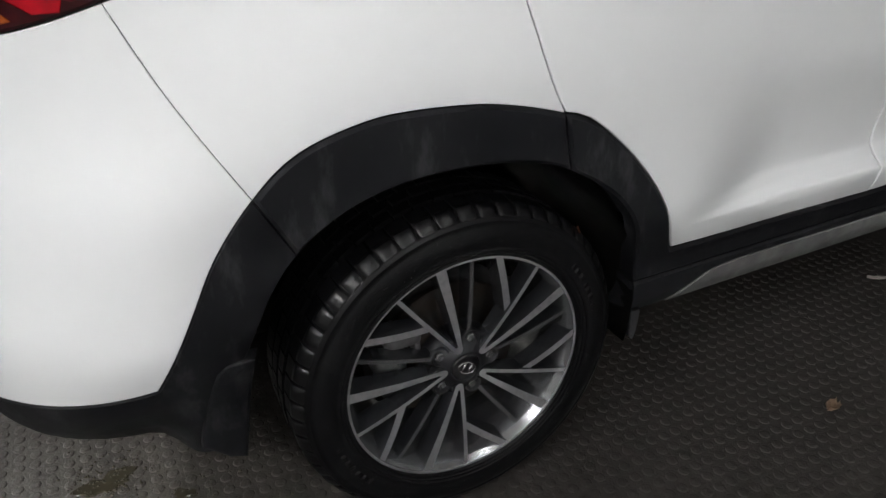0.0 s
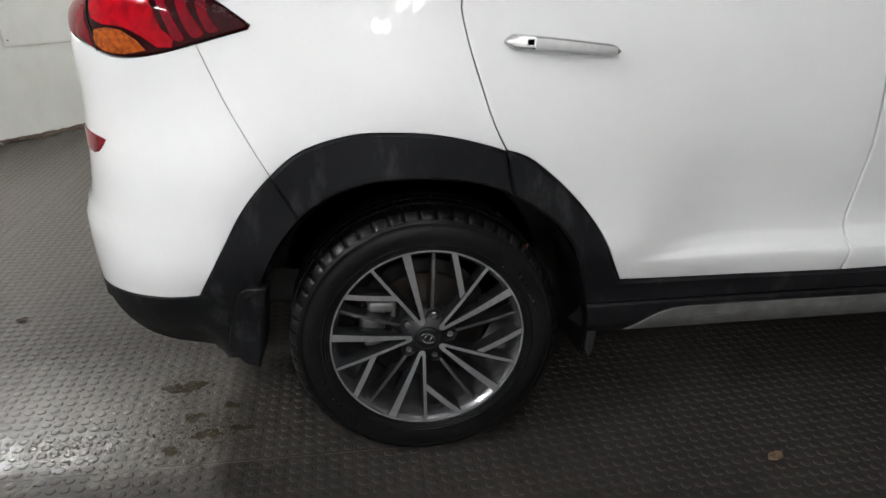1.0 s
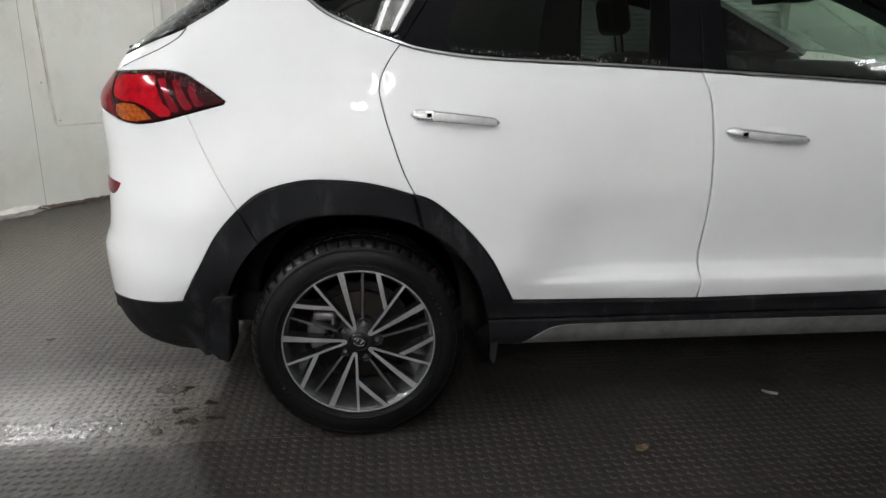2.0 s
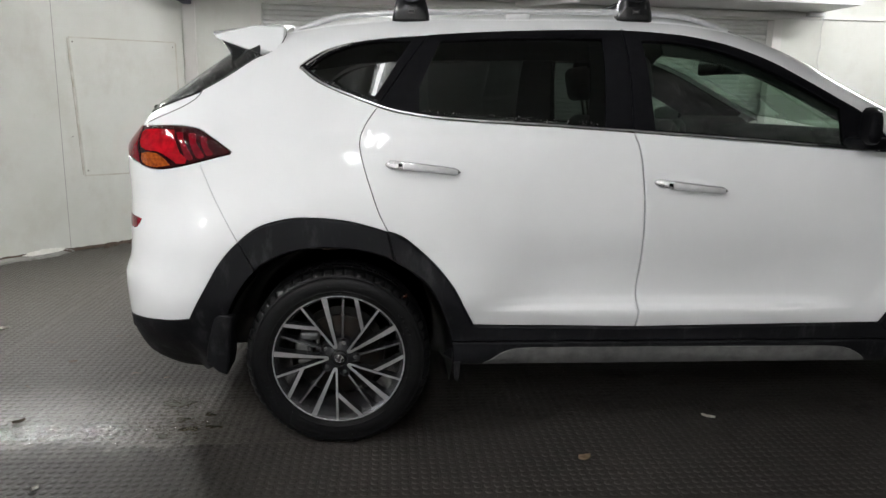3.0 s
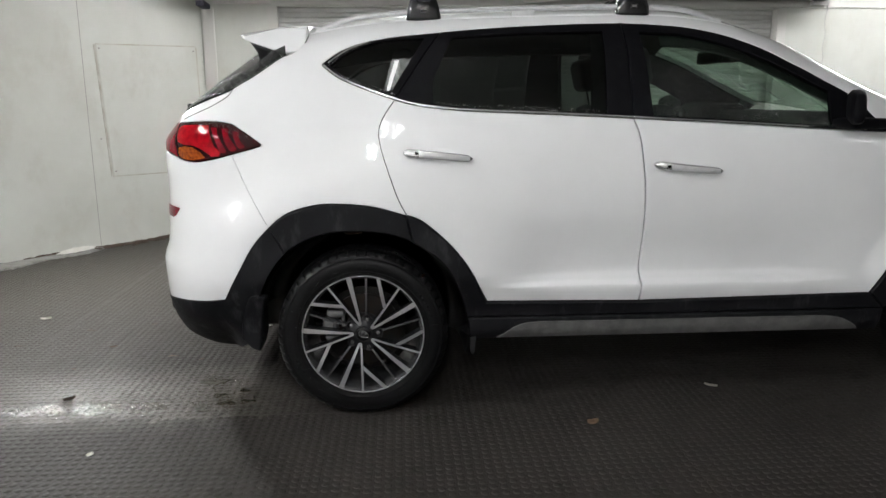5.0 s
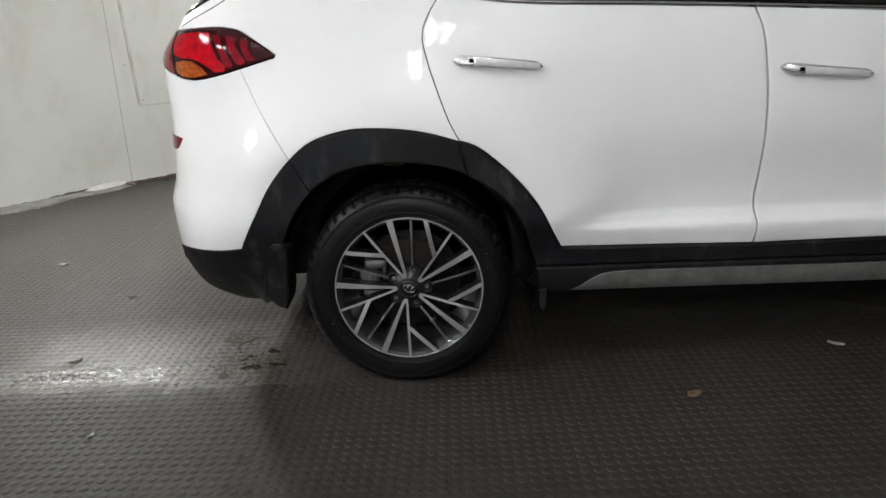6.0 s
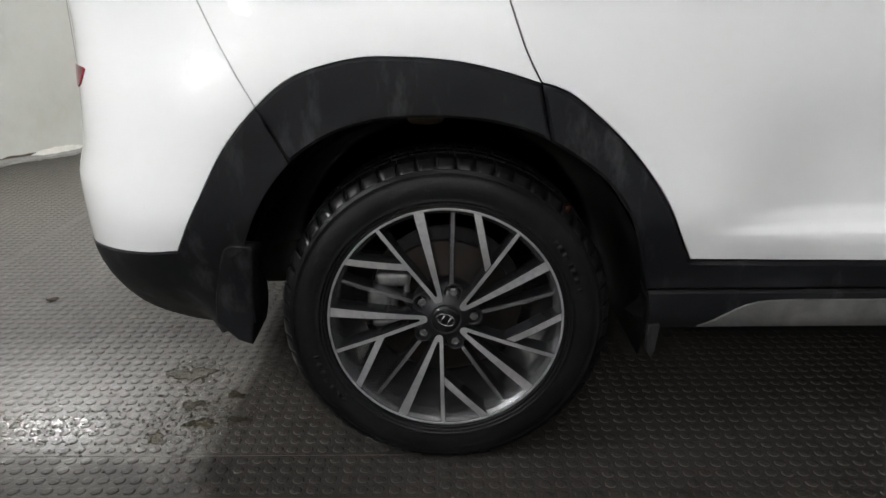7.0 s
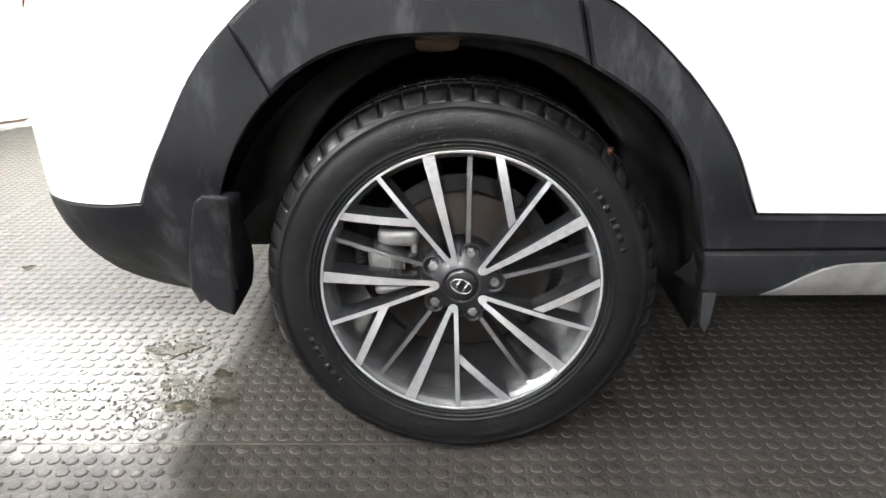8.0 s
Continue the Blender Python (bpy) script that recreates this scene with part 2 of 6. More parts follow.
def tube(bm, pts, radius, sides=10, squash=1.0, closed=False):
    """A tube along points; squash flattens it in z."""
    pts = [Vector(p) for p in pts]
    rings = []
    n = len(pts)
    for i, p in enumerate(pts):
        a, b = pts[(i - 1) % n if closed else max(i - 1, 0)], pts[(i + 1) % n if closed else min(i + 1, n - 1)]
        t = (b - a).normalized()
        up = Vector((0, 0, 1)) if abs(t.z) < 0.9 else Vector((0, 1, 0))
        u = t.cross(up).normalized()
        w = u.cross(t)
        r = radius[i] if isinstance(radius, (list, tuple)) else radius
        rings.append([bm.verts.new(p + u * r * math.cos(k * math.tau / sides) + w * r * squash * math.sin(k * math.tau / sides)) for k in range(sides)])
    for i in range(n if closed else n - 1):
        a, b = rings[i], rings[(i + 1) % n]
        for k in range(sides):
            bm.faces.new((a[k], a[(k + 1) % sides], b[(k + 1) % sides], b[k]))
    if not closed:
        bm.faces.new(rings[0][::-1])
        bm.faces.new(rings[-1])
    return rings


def lathe(bm, profile, sides=96, centre=(0, 0, 0), cap=False, material_index=0, arc=(0.0, math.tau)):
    """Turn a profile of (radius, y) about an axis along y."""
    full = abs(arc[1] - arc[0] - math.tau) < 1e-6
    count = sides if full else sides + 1
    rings = []
    for r, y in profile:
        rings.append([bm.verts.new((centre[0] + r * math.cos(arc[0] + (arc[1] - arc[0]) * k / sides), centre[1] + y,
                                    centre[2] + r * math.sin(arc[0] + (arc[1] - arc[0]) * k / sides))) for k in range(count)])
    for a, b in zip(rings, rings[1:]):
        for k in range(sides):
            j = (k + 1) % count
            f = bm.faces.new((a[k], a[j], b[j], b[k]))
            f.material_index = material_index
    if cap:
        bm.faces.new(rings[-1]).material_index = material_index
    return rings


def curve2(points, step=0.02, closed=False):
    """A smooth line (Catmull-Rom) through 2D control points, sampled evenly."""
    p = [Vector(q) for q in points]
    out = []
    n = len(p)
    for i in range(n - 1):
        a, b, c, d = p[max(i - 1, 0)], p[i], p[i + 1], p[min(i + 2, n - 1)]
        k = max(1, int((c - b).length / step))
        for j in range(k):
            t = j / k
            out.append(0.5 * ((2 * b) + (c - a) * t + (2 * a - 5 * b + 4 * c - d) * t * t + (3 * b - a - 3 * c + d) * t ** 3))
    out.append(p[-1])
    return [tuple(q) for q in out]


def join(*lines):
    """One closed outline from smooth lines that meet end to end."""
    out = []
    for l in lines:
        for q in l:
            if not out or math.hypot(q[0] - out[-1][0], q[1] - out[-1][1]) > 0.002:
                out.append(q)
    if math.hypot(out[0][0] - out[-1][0], out[0][1] - out[-1][1]) < 0.002:
        out.pop()
    return out


def straight(a, b, step=0.025):
    k = max(1, int(math.hypot(b[0] - a[0], b[1] - a[1]) / step))
    return [(a[0] + (b[0] - a[0]) * i / k, a[1] + (b[1] - a[1]) * i / k) for i in range(k + 1)]


def area2(poly):
    return 0.5 * sum(a[0] * b[1] - b[0] * a[1] for a, b in zip(poly, poly[1:] + poly[:1]))


def inside(poly, p):
    hit = False
    for a, b in zip(poly, poly[1:] + poly[:1]):
        if (a[1] > p[1]) != (b[1] > p[1]) and p[0] < (b[0] - a[0]) * (p[1] - a[1]) / (b[1] - a[1]) + a[0]:
            hit = not hit
    return hit


def inset(poly, d):
    """The outline moved inwards by d."""
    if area2(poly) < 0:
        poly = poly[::-1]
    out = []
    n = len(poly)
    for i in range(n):
        a, b, c = Vector(poly[i - 1]), Vector(poly[i]), Vector(poly[(i + 1) % n])
        u, w = (b - a).normalized(), (c - b).normalized()
        m = Vector((-u.y - w.y, u.x + w.x))
        m = m.normalized() if m.length > 1e-6 else Vector((-u.y, u.x))
        k = d / max(m.dot(Vector((-u.y, u.x))), 0.5)
        out.append(tuple(b + m * k))
    return out


def panel_geometry(bm, outline, holes=(), off=0.0, thick=0.018, gap=0.0018, edge=0.0022, step=0.035, surface=skin, mirror=False, material_index=0, creases=()):
    """A sheet of the body inside an outline on the (s, v) plane, with rounded edges and a return all round."""
    o = inset(list(outline), gap)
    inner = inset(o, edge)
    holes = [h if area2(h) > 0 else h[::-1] for h in holes]
    pts = list(inner)
    for h in holes:
        pts += h
    loops = [inner] + list(holes)
    xs, ys = [p[0] for p in inner], [p[1] for p in inner]
    for line in creases:
        pts += [p for p in line if inside(inner, p) and min(math.hypot(p[0] - q[0], p[1] - q[1]) for q in inner) > .008]
    i = 0
    y = min(ys) + step * 0.5
    bound = np.array(pts)
    while y < max(ys):
        x = min(xs) + step * (0.25 if i % 2 else 0.75)
        while x < max(xs):
            if inside(inner, (x, y)) and not any(inside(h, (x, y)) for h in holes):
                if np.min(np.hypot(bound[:, 0] - x, bound[:, 1] - y)) > step * 0.5:
                    pts.append((x, y))
            x += step
        y += step * 0.87
        i += 1
    edges = []
    k = 0
    for l in loops:
        edges += [(k + j, k + (j + 1) % len(l)) for j in range(len(l))]
        k += len(l)
    v2, _, faces, sources, *_ = delaunay_2d_cdt([Vector(p) for p in pts], edges, [], 0, 1e-6)

    def place(p, d):
        x, y, z = surface(p[0], p[1], d)
        return Vector((x, 2 * HALF - y, z)) if mirror else Vector((x, y, z))

    lay = bm.verts.layers.float_vector.get("true_normal") or bm.verts.layers.float_vector.new("true_normal")
    e = 1e-3
    vs = []
    for p in v2:
        v = bm.verts.new(place(p, off))
        n = (place((p[0] + e, p[1]), 0) - place((p[0] - e, p[1]), 0)).cross(place((p[0], p[1] + e), 0) - place((p[0], p[1] - e), 0))
        if n.length > 1e-12:
            v[lay] = n.normalized() * (-1 if mirror else 1)
        vs.append(v)
    made = []
    for f in faces:
        c = sum((v2[j] for j in f), Vector((0, 0))) / len(f)
        if inside(inner, c) and not any(inside(h, c) for h in holes):
            made.append(bm.faces.new([vs[j] for j in f]))
    near = {}
    for j, src in enumerate(sources):
        for q in src:
            near[q] = vs[j]
    n = len(o)
    ring0 = [bm.verts.new(near[j].co) for j in range(n)]
    ring1 = [bm.verts.new(place(p, off - edge)) for p in o]
    ring2 = [bm.verts.new(place(p, off - edge)) for p in o]
    ring3 = [bm.verts.new(place(p, off - thick)) for p in o]
    for a, b in ((ring1, ring0), (ring3, ring2)):
        for j in range(n):
            try:
                made.append(bm.faces.new((a[j], a[(j + 1) % n], b[(j + 1) % n], b[j])))
            except ValueError:
                pass
    k = n
    for h in holes:
        a = [near[k + j] for j in range(len(h))]
        k += len(h)
        b = [bm.verts.new(place(p, off - thick)) for p in h]
        a = [bm.verts.new(q.co) for q in a]
        for j in range(len(h)):
            made.append(bm.faces.new((a[(j + 1) % len(h)], a[j], b[j], b[(j + 1) % len(h)])))
    for f in made:
        f.material_index = material_index
    if mirror:
        bmesh.ops.reverse_faces(bm, faces=made)
    for v in [v for v in bm.verts if not v.link_faces]:
        bm.verts.remove(v)


def panel(name, outline, mat, parent, label="", both=True, **kw):
    """The same panel on the near and on the far side of the car. Returns the near one."""
    first = None
    for mirror in ((False, True) if both else (False,)):
        bm = bmesh.new()
        panel_geometry(bm, outline, mirror=mirror, **kw)
        up = parent[1] if mirror and isinstance(parent, tuple) else parent[0] if isinstance(parent, tuple) else parent
        ob = part(name, bm, mat, up, label)
        first = first or ob
        last = ob
    return (first, last)

# ---------------------------------------------------------------- the car: outlines on the skin
ARCH_OUT = curve2([(-.544, .509), (-.483, .621), (-.427, .72), (-.357, .8), (-.281, .857), (-.176, .887), (-.091, .891), (.015, .883),
                   (.099, .866), (.184, .84), (.235, .822), (.30, .772), (.375, .698), (.437, .615), (.480, .530), (.512, .468)])
ARCH_IN = curve2([(-.421, .492), (-.366, .609), (-.302, .69), (-.22, .744), (-.135, .77), (-.052, .777), (.048, .773), (.14, .756),
                  (.208, .727), (.311, .656), (.37, .578), (.41, .478), (.432, .397)])


def cut(line, a, b):
    """The stretch of a line between the points nearest to a and b."""
    d = lambda p, q: math.hypot(p[0] - q[0], p[1] - q[1])
    i, j = min(range(len(line)), key=lambda k: d(line[k], a)), min(range(len(line)), key=lambda k: d(line[k], b))
    return line[i:j + 1] if i <= j else line[j:i + 1][::-1]


def fore(line):
    """The line mirrored from the rear arch to the front arch."""
    return [(2.67 - p[0], p[1]) for p in line]


A_OUT, A_IN, B_OUT, B_IN = (-.357, .8), (-.302, .69), (.184, .84), (.208, .727)
LOW_END, SILL = (-.544, .509), (.512, .468)
FORE_SILL, FORE_IN = (2.158, .468), (2.238, .397)
SEAM_A = curve2([(-.494, 1.083), (-.436, .949), (-.357, .8)])
LOW_EDGE = curve2([LOW_END, (-.608, .501), (-.691, .495), (-.785, .488), (-.952, .472), (-1.2, .468)])
GAP_C = curve2([(.184, .84), (.152, .904), (.12, .996), (.094, 1.08), (.079, 1.153), (.083, 1.184), (.108, 1.24), (.145, 1.295)])
GAP_B = curve2([(1.155, .455), (1.16, .527), (1.157, .606), (1.164, .726), (1.16, .888), (1.154, .978), (1.142, 1.065), (1.128, 1.15), (1.108, 1.21)])
GAP_A = curve2([(2.305, .66), (2.295, .8), (2.285, .95), (2.27, 1.08), (2.25, 1.135)])
BELT_LINE = curve2([(-.138, 1.462), (-.074, 1.398), (.012, 1.35), (.145, 1.295), (.249, 1.268), (.423, 1.246), (.754, 1.229), (1.108, 1.21),
                    (1.547, 1.184), (1.894, 1.162), (2.08, 1.153), (2.25, 1.147)])
BAND_TOP = curve2([(-.138, 1.475), (-.056, 1.531), (.073, 1.568), (.338, 1.593), (.654, 1.615), (1.022, 1.625), (1.253, 1.617), (1.461, 1.598),
                   (1.643, 1.56), (1.801, 1.507), (1.916, 1.463), (2.033, 1.405), (2.095, 1.31), (2.132, 1.215), (2.165, 1.167), (2.25, 1.152)])
LAMP_TOP = curve2([(-.375, 1.122), (-.414, 1.152), (-.462, 1.184), (-.518, 1.212), (-.606, 1.233), (-.75, 1.236), (-.88, 1.225)])
LAMP_LOW = curve2([(-1.0, 1.13), (-.9, 1.09), (-.78, 1.072), (-.72, 1.058), (-.657, 1.053), (-.579, 1.063), (-.494, 1.083), (-.416, 1.103),
                   (-.381, 1.112), (-.375, 1.122)])
HATCH = curve2([(-.86, 1.27), (-.72, 1.34), (-.592, 1.385), (-.51, 1.43), (-.495, 1.485), (-.41, 1.505), (-.284, 1.54)])
GLASS_LOW = curve2([(-.82, 1.495), (-.75, 1.489), (-.684, 1.481), (-.589, 1.468), (-.536, 1.464), (-.485, 1.468), (-.417, 1.487), (-.354, 1.505), (-.284, 1.54)])
SCOOP = [[(.5 + .022 * i, v) for i in range(78)] for v in (.50, .515, .526, .5335, .542, .553, .567, .583)]
SHOULDER = [[(-.44 + .025 * i, 1.085 - .04 * min(max(-.44 + .025 * i, -.3), 2.3) + d) for i in range(110)] for d in (-.03, -.017, -.007, .003, .013, .026)]
RAIL_V = 1.70

car = thing("car", "white five-door compact crossover with black cladding, wet after rain", "car")
car.location = (0, 0, 0)

# white panels
panel("quarter_panel", join(cut(ARCH_OUT, A_OUT, B_OUT), GAP_C, cut(BELT_LINE, (.145, 1.295), (-.138, 1.462)), BAND_TOP,
                            straight((2.25, 1.152), (2.40, 1.215)), straight((2.40, 1.215), (2.34, RAIL_V)), straight((2.34, RAIL_V), (-.205, RAIL_V)),
                            curve2([(-.205, RAIL_V), (-.208, 1.66), (-.233, 1.571), (-.284, 1.54)]), HATCH[::-1],
                            straight((-.86, 1.27), (-.88, 1.225)), LAMP_TOP[::-1], cut(LAMP_LOW, (-.375, 1.122), (-.494, 1.083)),
                            SEAM_A), PAINT, car, thick=0.03, gap=0.0006, edge=0.0014, creases=SHOULDER)
rear_door = panel("rear_door", join(cut(ARCH_OUT, SILL, B_OUT), GAP_C, cut(BELT_LINE, (.145, 1.295), (1.108, 1.21)), GAP_B[::-1],
                                    straight((1.155, .455), SILL)), PAINT, car, thick=0.02, gap=0.0025, step=0.03, creases=SHOULDER + SCOOP)
front_door = panel("front_door", join(GAP_B, cut(BELT_LINE, (1.108, 1.21), (2.25, 1.147)), GAP_A[::-1], cut(fore(ARCH_OUT), (2.305, .66), FORE_SILL),
                                      straight(FORE_SILL, (1.155, .455))), PAINT, car, thick=0.02, gap=0.0025, step=0.03, creases=SHOULDER + SCOOP)
panel("front_fender", join(cut(fore(ARCH_OUT), (2.305, .66), (3.09, .71)), straight((3.09, .71), (3.20, .80)), straight((3.20, .80), (3.05, .93)),
                           curve2([(3.05, .93), (2.85, 1.03), (2.55, 1.10), (2.40, 1.13), (2.30, 1.18), (2.25, 1.147)]), GAP_A[::-1]), PAINT, car)
panel("rear_bumper", join(SEAM_A, cut(ARCH_OUT, A_OUT, LOW_END),
                          LOW_EDGE, straight((-1.2, .468), (S_END, .465)),
                          straight((S_END, .465), (S_END, .655)), straight((S_END, .655), (-1.05, .655)), curve2([(-1.05, .655), (-1.0, .8), (-1.0, 1.13)]),
                          cut(LAMP_LOW, (-1.0, 1.13), (-.494, 1.083))), PAINT, car, gap=0.0006, edge=0.0014)
panel("front_bumper", join(straight((3.09, .71), (3.20, .80)), straight((3.20, .80), (S_NOSE, .80)), straight((S_NOSE, .80), (S_NOSE, .30)),
                           straight((S_NOSE, .30), (3.10, .32)), cut(fore(ARCH_OUT), (3.214, .509), (3.09, .71))), PAINT, car)
panel("grille", join(straight((S_NOSE, .86), (3.45, .86)), straight((3.45, .86), (3.55, .55)), straight((3.55, .55), (S_NOSE, .55)), straight((S_NOSE, .55), (S_NOSE, .86))),
      GLOSS_BLACK, car, off=0.012)
panel("headlamp", curve2([(3.06, .93), (3.2, .81), (3.40, .82), (3.42, .87), (3.25, .93), (3.06, .935)])[:-1], SILVER, car, off=0.004)
tailgate = panel("tailgate", join(straight((S_END, .66), (-1.05, .66)), curve2([(-1.05, .66), (-1.0, .8), (-1.0, 1.13)]), straight((-1.0, 1.13), (-.88, 1.225)),
                                  straight((-.88, 1.225), (-.86, 1.27)), straight((-.86, 1.27), (-.82, 1.33)), straight((-.82, 1.33), (-.82, V_END)),
                                  straight((-.82, V_END), (S_END, V_END)), straight((S_END, V_END), (S_END, .66))), PAINT, car)

panel("tailgate_edge", join(HATCH, GLASS_LOW[::-1], straight((-.82, 1.495), (-.82, 1.33)), straight((-.82, 1.33), (-.86, 1.27))), PAINT, tailgate, off=-0.002, gap=0.003, edge=0.002)
# roof, bonnet, glass fore and aft
for name, outline, mat, off in (
        ("roof", join(straight((-.205, RAIL_V), (1.62, RAIL_V)), curve2([(1.62, RAIL_V), (1.55, 1.95), (1.53, V_END)]), straight((1.53, V_END), (-.40, V_END)),
                      straight((-.40, V_END), (-.205, RAIL_V))), PAINT, 0.0),
        ("windscreen", join(curve2([(1.62, RAIL_V), (1.55, 1.95), (1.53, V_END)]), straight((1.53, V_END), (2.46, V_END)), straight((2.46, V_END), (2.34, RAIL_V)),
                            straight((2.34, RAIL_V), (1.62, RAIL_V))), GREEN_GLASS, -0.004),
        ("rear_window", join(GLASS_LOW[::-1], straight((-.82, 1.495), (-.82, V_END)), straight((-.82, V_END), (-.37, V_END)),
                             straight((-.37, V_END), (-.284, 1.54))), PRIVACY, 0.004)):
    bm = bmesh.new()
    for mirror in (False, True):
        panel_geometry(bm, outline, off=off, mirror=mirror, gap=0.0, edge=0.001, thick=0.02 if mat is PAINT else 0.005, step=0.05 if mat is PAINT else 0.03)
    bmesh.ops.remove_doubles(bm, verts=bm.verts, dist=0.002)
    part(name, bm, mat, car)
bm = bmesh.new()
rows_ = []
for i in range(19):
    y = HALF * 2 * (0.06 + 0.88 * i / 18)
    row = []
    for j in range(17):
        t = j / 16
        nose = 3.48 - 0.33 * abs(y / HALF - 1) ** 2.6
        x = 2.40 + (nose - 2.40) * t
        z = 1.165 - 0.30 * t ** 2.0 + 0.05 * (1 - abs(y / HALF - 1) ** 2.5) * (1 - t * t)
        row.append(bm.verts.new((x, y, z)))
    rows_.append(row)
for a, b in zip(rows_, rows_[1:]):
    for j in range(16):
        bm.faces.new((a[j], a[j + 1], b[j + 1], b[j]))
bmesh.ops.solidify(bm, geom=bm.faces[:], thickness=-0.02)
part("bonnet", bm, PAINT, car)

# spoiler over the rear window
bm = bmesh.new()
sections = []
for i in range(33):
    u = i / 16 - 1
    k = abs(u)
    tip_x, tip_z = -.55 + .095 * k ** 3, 1.602 - .060 * k ** 2.2
    front = 1.618 - .038 * k ** 3
    prof = [(-.205, front), (-.33, front + .3 * (tip_z - front) + .006), (tip_x + .02, tip_z + .001), (tip_x + .004, tip_z - .002), (tip_x, tip_z - .007),
            (tip_x + .006, tip_z - .013), (-.425, 1.545 - .027 * k * k), (-.365, 1.528 - .030 * k), (-.285, 1.505 - .034 * k), (-.205, 1.49)]
    sections.append([bm.verts.new((px, HALF + u * (.712 - .55 * (pz - 1.5)), pz)) for px, pz in prof])
for a, b in zip(sections, sections[1:]):
    for j in range(len(a)):
        bm.faces.new((a[j], a[(j + 1) % len(a)], b[(j + 1) % len(a)], b[j]))
bm.faces.new(sections[0])
bm.faces.new(sections[-1][::-1])
bmesh.ops.recalc_face_normals(bm, faces=bm.faces[:])
es = [e for e in bm.edges if len(e.link_faces) == 2 and e.calc_face_angle() > 0.7]
bmesh.ops.bevel(bm, geom=es, offset=0.004, segments=2, affect="EDGES")
ob = part("spoiler", bm, PAINT, car)
for p in ob.data.polygons:
    p.use_smooth = p.area < .002 or abs(p.normal.y) < .5

# seam between spoiler and quarter panel
for mirror in (False, True):
    bm = bmesh.new()
    pts = [(-.205, .251, 1.583), (-.198, .246, 1.563), (-.197, .236, 1.546), (-.211, .221, 1.517), (-.234, .211, 1.490), (-.260, .206, 1.475), (-.288, .201, 1.461)]
    tube(bm, [(x, 2 * HALF - y if mirror else y, z) for x, y, z in pts], .0016, 6)
    part("seam_seal", bm, DARK, car)
# seam of the tailgate over the lamp
for mirror in (False, True):
    bm = bmesh.new()
    line = [skin(q[0], q[1], .0004) for q in curve2([(-.80, 1.298), (-.72, 1.34), (-.592, 1.385), (-.525, 1.42), (-.502, 1.452), (-.497, 1.480)], .02)]
    tube(bm, [(x, 2 * HALF - y if mirror else y, z) for x, y, z in line], .0016, 6)
    part("tailgate_seam", bm, DARK, car)
# black fins that close the gap between spoiler and rear window
for mirror in (False, True):
    bm = bmesh.new()
    rows_ = []
    for i in range(9):
        u = i / 8
        row = []
        for j in range(9):
            t = j / 8
            foot = Vector(skin(-.290 - .15 * t, 1.536 - .055 * t, -.002))
            head = Vector((-.285 - .150 * t, 0, 1.472 + .051 * t))
            head.y = .224 + .55 * (head.z - 1.5)
            p = foot.lerp(head, u)
            p.x += .045 * t * math.sin(math.pi * u)
            p.y += .004
            row.append(bm.verts.new((p.x, 2 * HALF - p.y if mirror else p.y, p.z)))
        rows_.append(row)
    for a, b in zip(rows_, rows_[1:]):
        for j in range(8):
            bm.faces.new((a[j], a[j + 1], b[j + 1], b[j]))
    bmesh.ops.recalc_face_normals(bm, faces=bm.faces[:])
    bmesh.ops.solidify(bm, geom=bm.faces[:], thickness=.006)
    part("spoiler_fin", bm, GLOSS_BLACK, car)

# black cladding: arches, sills, lower bumper
panel("arch_trim", join(cut(ARCH_OUT, B_OUT, A_OUT), straight(A_OUT, A_IN), cut(ARCH_IN, A_IN, B_IN), straight(B_IN, B_OUT)), BLACK_TRIM, car,
      off=0.007, thick=0.05, gap=0.0012, edge=0.006, step=0.03)
panel("lower_bumper", join(cut(ARCH_OUT, A_OUT, LOW_END), LOW_EDGE,
                           straight((-1.2, .468), (S_END, .465)), straight((S_END, .465), (S_END, .40)),
                           curve2([(S_END, .38), (-1.3, .36), (-1.1, .325), (-.95, .275), (-.85, .250), (-.75, .230), (-.66, .227), (-.59, .232), (-.53, .262), (-.48, .300), (-.415, .322)]),
                           straight((-.415, .322), (-.421, .492)), cut(ARCH_IN, (-.421, .492), A_IN), straight(A_IN, A_OUT)), BLACK_TRIM, car,
      off=0.002, thick=0.06, gap=0.0008, edge=0.002, step=0.03)
panel("sill_trim", join(cut(ARCH_OUT, B_OUT, SILL), straight(SILL, (1.155, .455)), straight((1.155, .455), FORE_SILL), straight(FORE_SILL, FORE_IN),
                        straight(FORE_IN, (.432, .397)), cut(ARCH_IN, (.432, .397), B_IN), straight(B_IN, B_OUT)), BLACK_TRIM, car,
      off=0.006, thick=0.05, gap=0.0012, edge=0.006, step=0.03)
panel("front_arch_trim", join(cut(fore(ARCH_OUT), FORE_SILL, (3.214, .509)), straight((3.214, .509), (3.091, .492)),
                              cut(fore(ARCH_IN), (3.091, .492), FORE_IN), straight(FORE_IN, FORE_SILL)), BLACK_TRIM, car,
      off=0.007, thick=0.05, gap=0.0012, edge=0.006, step=0.03)
panel("skirt", join(straight((.432, .394), (2.238, .394)), straight((2.238, .394), (2.23, .290)), straight((2.23, .290), (.445, .290)), straight((.445, .290), (.432, .394))),
      BLACK_TRIM, car, off=0.004, thick=0.06, gap=0.001, edge=0.006)
